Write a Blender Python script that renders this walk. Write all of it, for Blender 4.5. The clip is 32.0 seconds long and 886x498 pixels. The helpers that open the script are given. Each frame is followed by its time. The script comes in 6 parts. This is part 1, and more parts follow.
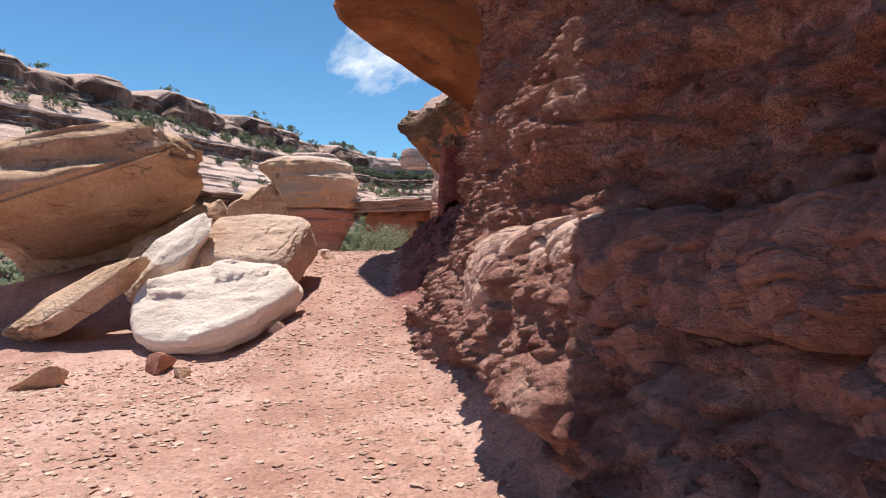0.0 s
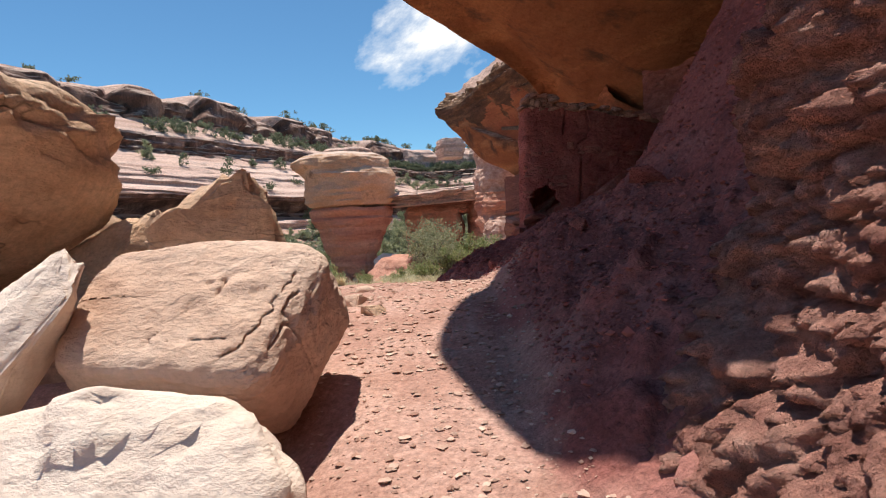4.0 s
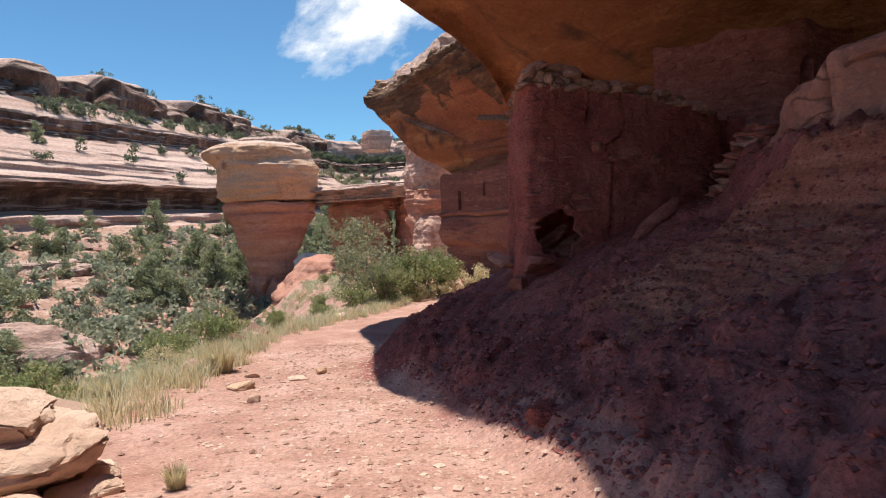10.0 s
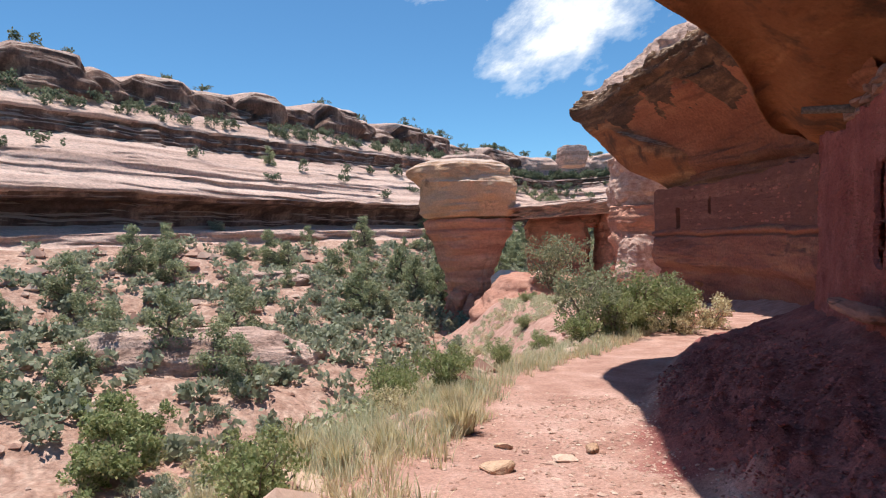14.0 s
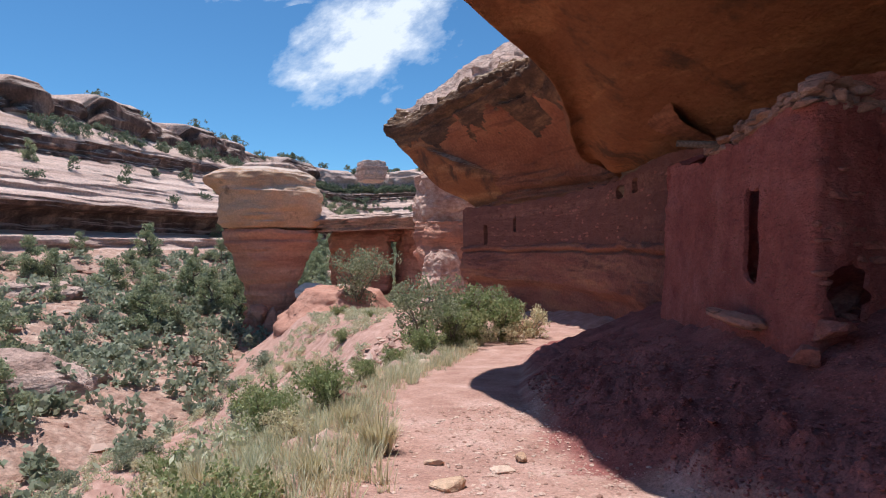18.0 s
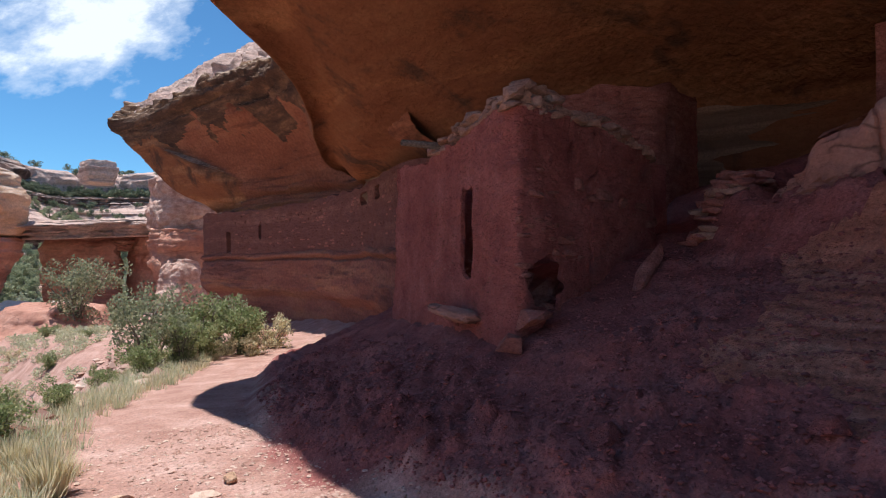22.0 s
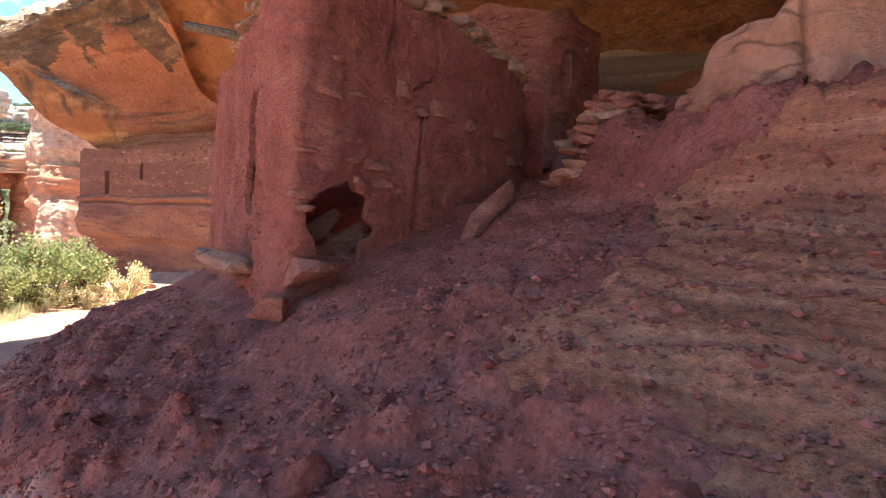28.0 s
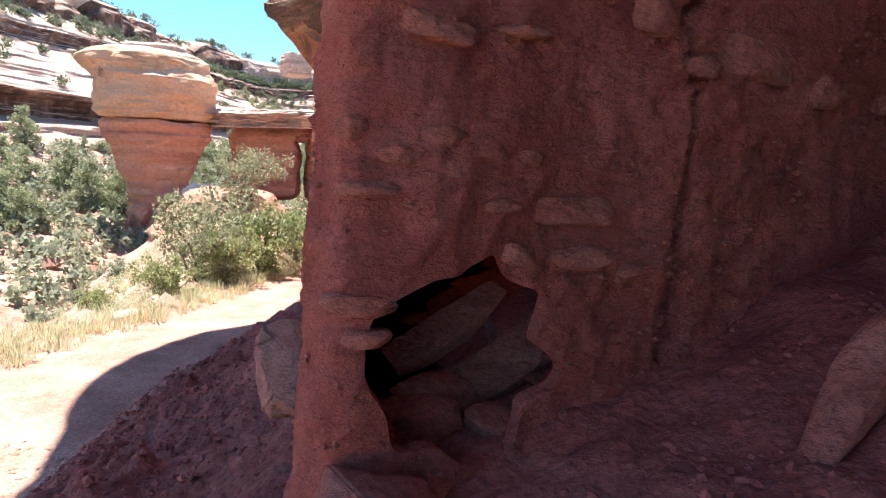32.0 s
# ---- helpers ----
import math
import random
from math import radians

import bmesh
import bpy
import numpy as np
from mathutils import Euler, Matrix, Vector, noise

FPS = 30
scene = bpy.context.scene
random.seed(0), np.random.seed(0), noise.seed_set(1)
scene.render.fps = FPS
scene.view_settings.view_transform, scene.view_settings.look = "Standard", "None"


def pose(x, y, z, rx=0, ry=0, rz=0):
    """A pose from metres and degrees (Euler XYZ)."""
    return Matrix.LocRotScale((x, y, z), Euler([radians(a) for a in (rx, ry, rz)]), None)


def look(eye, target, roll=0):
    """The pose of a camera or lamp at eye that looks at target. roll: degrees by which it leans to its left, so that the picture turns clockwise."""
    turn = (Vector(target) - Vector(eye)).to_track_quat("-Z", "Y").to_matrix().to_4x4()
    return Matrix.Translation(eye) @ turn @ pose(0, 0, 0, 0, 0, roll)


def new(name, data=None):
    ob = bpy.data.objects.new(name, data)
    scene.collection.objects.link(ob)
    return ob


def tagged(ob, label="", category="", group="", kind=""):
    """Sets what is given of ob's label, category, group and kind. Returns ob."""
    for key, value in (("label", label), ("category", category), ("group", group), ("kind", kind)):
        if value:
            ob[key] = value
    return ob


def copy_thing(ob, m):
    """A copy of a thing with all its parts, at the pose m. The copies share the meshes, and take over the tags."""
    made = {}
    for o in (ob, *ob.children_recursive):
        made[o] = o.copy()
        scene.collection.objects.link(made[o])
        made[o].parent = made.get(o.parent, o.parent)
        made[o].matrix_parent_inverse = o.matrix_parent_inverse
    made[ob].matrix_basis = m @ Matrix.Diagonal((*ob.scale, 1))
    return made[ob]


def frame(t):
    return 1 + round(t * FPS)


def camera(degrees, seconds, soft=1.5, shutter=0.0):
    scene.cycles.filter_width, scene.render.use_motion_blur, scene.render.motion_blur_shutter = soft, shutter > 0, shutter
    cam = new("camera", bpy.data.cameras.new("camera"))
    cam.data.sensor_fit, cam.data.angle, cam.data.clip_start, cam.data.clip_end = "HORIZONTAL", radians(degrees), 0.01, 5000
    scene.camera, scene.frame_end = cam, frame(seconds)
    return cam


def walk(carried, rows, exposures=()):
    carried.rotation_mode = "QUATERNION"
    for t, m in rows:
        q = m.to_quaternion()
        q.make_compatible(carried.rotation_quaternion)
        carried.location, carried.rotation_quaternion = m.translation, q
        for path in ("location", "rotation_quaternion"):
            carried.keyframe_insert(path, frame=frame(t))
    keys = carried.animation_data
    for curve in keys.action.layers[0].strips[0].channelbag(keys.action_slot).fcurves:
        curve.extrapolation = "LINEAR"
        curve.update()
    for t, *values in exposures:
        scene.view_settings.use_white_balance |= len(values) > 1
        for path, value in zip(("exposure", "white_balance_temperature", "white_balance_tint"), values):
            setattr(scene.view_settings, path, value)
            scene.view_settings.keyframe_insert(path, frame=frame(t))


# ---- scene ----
cam = camera(70.0, 32.0, soft=1.1)
PATH = [
    (0, (2.623, -4.182, 0.295), (2.515, -2.186, 0.247), 0.1),
    (0.5, (2.41, -3.399, 0.395), (2.311, -1.401, 0.389), -1.1),
    (1, (2.202, -2.669, 0.352), (2.104, -0.672, 0.378), -2.3),
    (1.5, (1.902, -1.953, 0.387), (1.746, 0.041, 0.401), -1.4),
    (2, (1.639, -1.284, 0.437), (1.453, 0.707, 0.389), -2.9),
    (2.5, (1.536, -0.603, 0.467), (1.275, 1.379, 0.396), -3.0),
    (4.5, (1.18, 1.923, 0.694), (0.981, 3.911, 0.615), -3.4),
    (5, (1.1, 2.338, 0.78), (0.972, 4.332, 0.69), -3.3),
    (5.5, (1.132, 2.78, 0.801), (1.116, 4.778, 0.717), -2.9),
    (6, (1.091, 3.168, 0.856), (1.066, 5.167, 0.78), -2.8),
    (6.5, (0.949, 3.603, 0.899), (0.907, 5.602, 0.835), -2.0),
    (7, (0.878, 4.009, 0.956), (0.833, 6.008, 0.896), -1.3),
    (7.5, (0.886, 4.413, 1.045), (0.796, 6.409, 0.966), -2.1),
    (8, (0.79, 4.84, 1.078), (0.687, 6.836, 0.995), -1.4),
    (8.5, (0.639, 5.255, 1.145), (0.617, 7.253, 1.071), -1.5),
    (9, (0.558, 5.73, 1.154), (0.545, 7.728, 1.066), -1.9),
    (9.5, (0.492, 6.189, 1.221), (0.466, 8.186, 1.117), -2.2),
    (10, (0.361, 6.567, 1.319), (0.369, 8.564, 1.211), -2.4),
    (10.5, (0.316, 6.945, 1.329), (0.386, 8.942, 1.229), -1.9),
    (11, (0.271, 7.375, 1.342), (0.356, 9.37, 1.239), -2.5),
    (11.5, (0.194, 7.711, 1.368), (0.271, 9.707, 1.262), -2.5),
    (12, (0.093, 8.114, 1.434), (0.205, 10.109, 1.349), -1.7),
    (12.5, (-0.06, 8.484, 1.419), (-0.076, 10.483, 1.381), -1.3),
    (13, (-0.203, 8.661, 1.462), (-0.462, 10.644, 1.451), -1.2),
    (13.5, (-0.505, 8.709, 1.524), (-1.023, 10.64, 1.485), -1.9),
    (15.5, (-2.137, 7.756, 1.351), (-2.757, 9.658, 1.337), -1.6),
    (16, (-2.247, 8.012, 1.4), (-2.761, 9.945, 1.394), -1.9),
    (16.5, (-2.381, 8.312, 1.455), (-2.743, 10.279, 1.467), -0.1),
    (17, (-2.473, 8.516, 1.496), (-2.683, 10.505, 1.512), 0.1),
    (17.5, (-2.502, 8.575, 1.508), (-2.573, 10.574, 1.508), -0.1),
    (18, (-2.5, 8.562, 1.507), (-2.437, 10.561, 1.5), -0.5),
    (18.5, (-2.521, 8.593, 1.513), (-2.329, 10.584, 1.504), -0.7),
    (19, (-2.544, 8.628, 1.52), (-2.236, 10.605, 1.518), -1.1),
    (19.5, (-2.482, 8.721, 1.501), (-2.074, 10.679, 1.503), -1.1),
    (20, (-2.404, 8.799, 1.458), (-1.904, 10.736, 1.46), -0.8),
    (20.5, (-2.296, 8.912, 1.396), (-1.708, 10.824, 1.397), -0.5),
    (21, (-2.203, 8.949, 1.388), (-1.543, 10.837, 1.385), -0.8),
    (21.5, (-2.094, 8.953, 1.358), (-1.358, 10.813, 1.365), -0.9),
    (22, (-2.006, 8.948, 1.347), (-1.199, 10.778, 1.362), -0.9),
    (22.5, (-1.916, 8.946, 1.347), (-1.033, 10.74, 1.373), -1.1),
    (23, (-1.8, 8.872, 1.388), (-0.828, 10.62, 1.414), -1.1),
    (23.5, (-1.78, 8.885, 1.394), (-0.665, 10.545, 1.432), -0.8),
    (24, (-1.709, 8.92, 1.414), (-0.487, 10.503, 1.449), -0.4),
    (24.5, (-1.768, 8.893, 1.398), (-0.431, 10.381, 1.411), 0.0),
    (26.5, (-0.907, 9.288, 1.199), (0.468, 10.735, 1.071), 2.4),
    (27, (-0.695, 9.536, 1.163), (0.597, 11.056, 1.013), 3.4),
    (27.5, (-0.288, 9.906, 1.131), (0.84, 11.554, 1.015), 3.2),
    (28, (0.103, 10.291, 1.079), (1.117, 12.012, 0.977), 2.3),
    (28.5, (0.559, 10.709, 1.198), (1.325, 12.552, 1.078), 2.0),
    (29, (0.834, 11.194, 1.337), (1.456, 13.092, 1.24), 2.9),
    (29.5, (0.969, 11.551, 1.522), (1.376, 13.506, 1.416), 2.0),
    (30, (1.045, 11.788, 1.558), (1.344, 13.764, 1.473), 1.4),
    (30.5, (1.166, 12.137, 1.627), (1.539, 14.101, 1.557), 1.8),
    (31, (1.372, 12.486, 1.613), (1.763, 14.446, 1.551), 2.3),
    (31.5, (1.561, 12.913, 1.636), (1.883, 14.881, 1.475), 2.2),
    (32, (1.597, 13.108, 1.647), (1.856, 15.069, 1.351), 2.7),
]
EXPOSURES = [(0, 0.3, 6500, 10), (2, 0.27, 6800, 10), (13.5, 0.3, 6500, 10), (16, 0.2, 6050, 10), (18, 0.12, 6000, 10), (21, 0.2, 6000, 10), (23, 0.42, 6200, 10), (24, 0.72, 6400, 10), (24.5, 0.85, 6500, 10), (26.5, 1.65, 7150, 2), (27, 1.95, 7400, 0), (28, 2.05, 7400, 0), (29, 2.05, 7300, 4), (30, 1.75, 7000, 8), (31, 1.63, 6700, 10), (32, 1.5, 6600, 10)]
walk(cam, [(t, look(eye, target, roll)) for t, eye, target, roll in PATH], EXPOSURES)

# ---- light ----
SUN_EL, SUN_AZ = 75.0, 318.0   # azimuth clockwise from +y
world = bpy.data.worlds.new("sky")
scene.world = world
world.use_nodes = True
wn = world.node_tree.nodes
sky = wn.new("ShaderNodeTexSky")
sky.sky_type, sky.sun_disc = "NISHITA", False
sky.sun_elevation, sky.sun_rotation = radians(SUN_EL), radians(SUN_AZ)
sky.altitude, sky.air_density, sky.dust_density, sky.ozone_density = 1800, 1.0, 0.3, 2.0
wn["Background"].inputs["Strength"].default_value = 0.108
tone = wn.new("ShaderNodeMix")
tone.data_type, tone.blend_type = "RGBA", "MULTIPLY"
tone.inputs[0].default_value, tone.inputs[7].default_value = 1.0, (0.58, 0.92, 1.05, 1)
world.node_tree.links.new(sky.outputs["Color"], tone.inputs[6])
world.node_tree.links.new(tone.outputs[2], wn["Background"].inputs["Color"])
sun_data = bpy.data.lights.new("sun", "SUN")
sun_data.energy, sun_data.angle, sun_data.color = 5.0, radians(0.55), (1.0, 0.95, 0.88)
sun = new("sun", sun_data)
sa, se = radians(SUN_AZ), radians(SUN_EL)
TO_SUN = Vector((math.sin(sa) * math.cos(se), math.cos(sa) * math.cos(se), math.sin(se)))
sun.matrix_basis = look(TO_SUN * 100, (0, 0, 0))

# ---- noise on arrays ----
def _hash(ix, iy, iz, seed):
    n = ix * 374761393 + iy * 668265263 + iz * 2147483647 + seed * 1274126177
    n = (n ^ (n >> 13)) * 1274126177
    n = n ^ (n >> 16)
    return (n & 0xFFFF) / 65535.0


def vnoise(p, seed=0):
    """Smooth value noise in -1..1 for an array of points (n, 3)."""
    f = np.floor(p)
    i = f.astype(np.int64)
    u = p - f
    u = u * u * (3 - 2 * u)
    out = 0
    for dx in (0, 1):
        wx = u[:, 0] if dx else 1 - u[:, 0]
        for dy in (0, 1):
            wy = u[:, 1] if dy else 1 - u[:, 1]
            for dz in (0, 1):
                wz = u[:, 2] if dz else 1 - u[:, 2]
                out = out + wx * wy * wz * _hash(i[:, 0] + dx, i[:, 1] + dy, i[:, 2] + dz, seed)
    return out * 2 - 1


def fbm(p, octaves=4, seed=0, gain=0.5):
    total, amp, q = 0, 1.0, np.array(p, float)
    for o in range(octaves):
        total = total + amp * vnoise(q, seed + o)
        amp, q = amp * gain, q * 2.03 + 17.1
    return total


def ridged(p, octaves=4, seed=0):
    total, amp, q = 0, 1.0, np.array(p, float)
    for o in range(octaves):
        total = total + amp * (1 - 2 * np.abs(vnoise(q, seed + o)))
        amp, q = amp * 0.5, q * 2.03 + 9.7
    return total


def cells(p, seed=0):
    """Distance to the nearest and second nearest of scattered points, and the nearest one's random value."""
    i = np.floor(p).astype(np.int64)
    d1, d2, who = np.full(len(p), 9.0), np.full(len(p), 9.0), np.zeros(len(p))
    for dx in (-1, 0, 1):
        for dy in (-1, 0, 1):
            for dz in (-1, 0, 1):
                c = i + (dx, dy, dz)
                s = np.stack([_hash(c[:, 0], c[:, 1], c[:, 2], seed + k) for k in (1, 2, 3)], 1)
                d = np.sqrt(((c + s - p) ** 2).sum(1))
                near = d < d1
                d2 = np.where(near, d1, np.minimum(d2, d))
                who = np.where(near, _hash(c[:, 0], c[:, 1], c[:, 2], seed + 7), who)
                d1 = np.where(near, d, d1)
    return d1, d2, who


def smooth(a, b, x):
    t = np.clip((x - a) / (b - a), 0, 1)
    return t * t * (3 - 2 * t)


def P3(x, y, z):
    return np.stack(np.broadcast_arrays(np.asarray(x, float), np.asarray(y, float), np.asarray(z, float)), -1).reshape(-1, 3)


# ---- meshes ----
def mesh_object(name, verts, faces, material, parent=None, label="", flat=False):
    me = bpy.data.meshes.new(name)
    me.from_pydata([tuple(v) for v in verts], [], faces)
    if not flat:
        me.polygons.foreach_set("use_smooth", [True] * len(me.polygons))
    me.materials.append(material)
    me.update()
    ob = new(name, me)
    if parent:
        ob.parent = parent
    if label:
        ob["label"] = label
    return ob


def part(name, bm, material, parent, label=""):
    """Links a bmesh as one mesh object under a thing."""
    me = bpy.data.meshes.new(name)
    bm.to_mesh(me)
    bm.free()
    me.materials.append(material)
    ob = new(name, me)
    ob.parent = parent
    if label:
        ob["label"] = label
    return ob


def grid_faces(nu, nv, closed=False):
    faces = []
    for a in range(nu - 1):
        for b in range(nv - 1 if not closed else nv):
            c = (b + 1) % nv
            faces.append((a * nv + b, (a + 1) * nv + b, (a + 1) * nv + c, a * nv + c))
    return faces


def sheet(name, us, vs, f, material, parent=None, label=""):
    """A surface from a function of two arrays of parameters to points (n, 3)."""
    U, V = np.meshgrid(us, vs, indexing="ij")
    pts = f(U.ravel(), V.ravel())
    return mesh_object(name, pts, grid_faces(len(us), len(vs)), material, parent, label)


def thing(name, label, category, group="", kind="", at=(0, 0, 0)):
    ob = new(name)
    ob.location = at
    return tagged(ob, label, category, group, kind)

# ---- materials ----
def material(name, rough=0.9):
    m = bpy.data.materials.new(name)
    m.use_nodes = True
    nt = m.node_tree
    b = nt.nodes["Principled BSDF"]
    b.inputs["Roughness"].default_value = rough
    b.inputs["Specular IOR Level"].default_value = 0.2
    return m, nt, b


def node(nt, kind, **values):
    n = nt.nodes.new(kind)
    for k, v in values.items():
        n.inputs[k].default_value = v
    return n


def ramp(nt, src, stops):
    r = nt.nodes.new("ShaderNodeValToRGB")
    e = r.color_ramp.elements
    while len(e) < len(stops):
        e.new(0.5)
    for k, (pos, col) in enumerate(stops):
        e[k].position, e[k].color = pos, (*col, 1)
    nt.links.new(src, r.inputs["Fac"])
    return r.outputs["Color"]


def mix(nt, fac, a, b, blend="MIX"):
    n = nt.nodes.new("ShaderNodeMix")
    n.data_type, n.blend_type = "RGBA", blend
    for sock, v in ((n.inputs[0], fac), (n.inputs[6], a), (n.inputs[7], b)):
        if isinstance(v, bpy.types.NodeSocket):
            nt.links.new(v, sock)
        elif isinstance(v, (int, float)):
            sock.default_value = v
        else:
            sock.default_value = (*v, 1)
    return n.outputs[2]


def spot(nt, scale, detail=5.0, rough=0.6, stretch=(1, 1, 1), offset=0.0):
    """World-space noise, stretched along the axes."""
    g = nt.nodes.new("ShaderNodeNewGeometry")
    mp = nt.nodes.new("ShaderNodeMapping")
    mp.inputs["Scale"].default_value = stretch
    mp.inputs["Location"].default_value = (offset, offset * 0.7, offset * 1.3)
    nt.links.new(g.outputs["Position"], mp.inputs["Vector"])
    n = node(nt, "ShaderNodeTexNoise", Scale=scale, Detail=detail, Roughness=rough)
    nt.links.new(mp.outputs["Vector"], n.inputs["Vector"])
    return n.outputs["Fac"]


def bump(nt, b, heights, distance=0.02):
    """Chains several height sources into the normal."""
    prev = None
    for src, strength, dist in heights:
        bp = nt.nodes.new("ShaderNodeBump")
        bp.inputs["Strength"].default_value = strength
        bp.inputs["Distance"].default_value = dist
        nt.links.new(src, bp.inputs["Height"])
        if prev:
            nt.links.new(prev, bp.inputs["Normal"])
        prev = bp.outputs["Normal"]
    nt.links.new(prev, b.inputs["Normal"])


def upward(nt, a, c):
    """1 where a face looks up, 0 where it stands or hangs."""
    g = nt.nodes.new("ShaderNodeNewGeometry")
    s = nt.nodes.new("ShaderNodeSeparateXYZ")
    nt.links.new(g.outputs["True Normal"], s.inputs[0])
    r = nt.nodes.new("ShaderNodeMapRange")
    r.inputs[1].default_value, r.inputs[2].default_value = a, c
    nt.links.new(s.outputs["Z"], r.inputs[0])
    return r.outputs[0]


def rock_material(name, stops, streak, fine=18.0, big=0.35, varnish=None, strata=None, bumps=1.0, pale_top=None, grain_mix=0.6, cracks=0.0):
    """Sandstone: bedded colours, stains, grain and relief."""
    m, nt, b = material(name, 0.92)
    base = ramp(nt, spot(nt, big, 6, 0.62, streak), stops)
    grain = spot(nt, fine, 6, 0.7)
    col = mix(nt, grain_mix, base, ramp(nt, grain, [(0.3, (0.55, 0.55, 0.55)), (0.7, (1.7, 1.68, 1.65))]), "MULTIPLY")
    if strata:
        scale, dark = strata
        s = spot(nt, scale, 4, 0.65, (0.05, 0.05, 1.0), 3.0)
        col = mix(nt, ramp(nt, s, [(0.42, (0, 0, 0)), (0.52, (0.7, 0.7, 0.7))]), col, dark)
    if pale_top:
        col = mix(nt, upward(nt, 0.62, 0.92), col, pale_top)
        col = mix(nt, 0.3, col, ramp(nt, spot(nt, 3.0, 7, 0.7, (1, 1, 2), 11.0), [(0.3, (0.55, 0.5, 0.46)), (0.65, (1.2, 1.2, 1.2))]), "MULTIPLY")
    if varnish:
        scale, dark, lo, hi, st = varnish
        v = spot(nt, scale, 6, 0.65, st, 5.0)
        col = mix(nt, ramp(nt, v, [(lo, (0, 0, 0)), (hi, (0.9, 0.9, 0.9))]), col, dark)
    extra = []
    if cracks:
        # bedding cracks: thin wandering lines
        line = ramp(nt, spot(nt, cracks, 3, 0.5, (1, 1, 2.4), 9.0), [(0.485, (1, 1, 1)), (0.5, (0, 0, 0)), (0.515, (1, 1, 1))])
        where = ramp(nt, spot(nt, cracks * 1.3, 2, 0.5, (1, 1, 1), 21.0), [(0.5, (0, 0, 0)), (0.58, (0.55, 0.55, 0.55))])
        col = mix(nt, where, col, mix(nt, 1.0, col, line, "MULTIPLY"))
        extra = [(line, 0.35, 0.03)]
    nt.links.new(col, b.inputs["Base Color"])
    bump(nt, b, extra + [(spot(nt, 2.2, 7, 0.65, (1, 1, 2.2)), 0.6 * bumps, 0.25), (grain, 0.6 * bumps, 0.04), (spot(nt, 70, 4, 0.7), 0.4 * bumps, 0.01)])
    return m


RED_WALL = rock_material("red_wall_rock", [(0.3, (0.25, 0.1, 0.08)), (0.5, (0.48, 0.237, 0.187)), (0.7, (0.62, 0.37, 0.3))], (1, 1, 2.5), big=2.4, fine=24, bumps=2.2)
TAN = rock_material("tan_sandstone", [(0.3, (0.44, 0.26, 0.165)), (0.5, (0.6, 0.4, 0.275)), (0.7, (0.7, 0.51, 0.38))], (1, 1, 2.0), big=1.1, varnish=(1.3, (0.26, 0.14, 0.08), 0.6, 0.75, (1, 1, 1)), grain_mix=0.4, cracks=1.1)
PALE = rock_material("pale_sandstone", [(0.3, (0.66, 0.52, 0.43)), (0.5, (0.76, 0.63, 0.54)), (0.7, (0.82, 0.71, 0.62))], (1, 1, 1.5), big=1.1, grain_mix=0.16, bumps=0.6)
BLOCK = rock_material("buff_block_sandstone", [(0.3, (0.5, 0.32, 0.235)), (0.5, (0.65, 0.455, 0.35)), (0.7, (0.74, 0.56, 0.455))], (1, 1, 1.5), big=0.9, grain_mix=0.2, bumps=0.8)
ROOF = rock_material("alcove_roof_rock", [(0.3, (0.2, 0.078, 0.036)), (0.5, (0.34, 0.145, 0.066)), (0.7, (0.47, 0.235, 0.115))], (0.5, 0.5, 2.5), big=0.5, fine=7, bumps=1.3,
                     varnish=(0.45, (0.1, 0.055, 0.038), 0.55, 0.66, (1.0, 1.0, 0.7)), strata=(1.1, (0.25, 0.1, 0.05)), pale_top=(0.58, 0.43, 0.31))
PALEBACK = rock_material("grey_buff_rock", [(0.3, (0.2, 0.13, 0.085)), (0.5, (0.32, 0.22, 0.15)), (0.7, (0.42, 0.3, 0.21))], (0.2, 0.2, 3.0), big=0.7, strata=(1.6, (0.16, 0.1, 0.065)))
SHALE = rock_material("red_shale", [(0.3, (0.245, 0.078, 0.068)), (0.5, (0.36, 0.124, 0.108)), (0.7, (0.48, 0.195, 0.165))], (0.7, 0.7, 3.5), big=1.0, fine=22, bumps=1.6)
BEDS = rock_material("bedded_shale", [(0.3, (0.3, 0.115, 0.075)), (0.5, (0.47, 0.2, 0.13)), (0.7, (0.58, 0.285, 0.195))], (0.4, 0.4, 6.0), big=1.6, fine=20, bumps=1.4)
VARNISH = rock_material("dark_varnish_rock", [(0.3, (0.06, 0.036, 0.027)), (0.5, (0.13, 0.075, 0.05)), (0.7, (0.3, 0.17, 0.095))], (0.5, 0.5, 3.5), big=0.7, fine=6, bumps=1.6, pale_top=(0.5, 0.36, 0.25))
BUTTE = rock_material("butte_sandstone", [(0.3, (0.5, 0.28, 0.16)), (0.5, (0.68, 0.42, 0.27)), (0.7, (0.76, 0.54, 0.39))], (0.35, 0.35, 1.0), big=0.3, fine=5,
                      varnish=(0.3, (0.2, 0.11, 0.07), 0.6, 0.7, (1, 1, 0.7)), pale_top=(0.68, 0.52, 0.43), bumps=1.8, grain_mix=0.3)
BUTTE_RED = rock_material("butte_red_shaft", [(0.3, (0.4, 0.165, 0.115)), (0.5, (0.56, 0.27, 0.19)), (0.7, (0.68, 0.39, 0.28))], (0.2, 0.2, 1.7), big=0.4, fine=2.6, varnish=(0.35, (0.26, 0.1, 0.075), 0.56, 0.66, (0.25, 0.25, 1.4)), bumps=1.8, grain_mix=0.35)
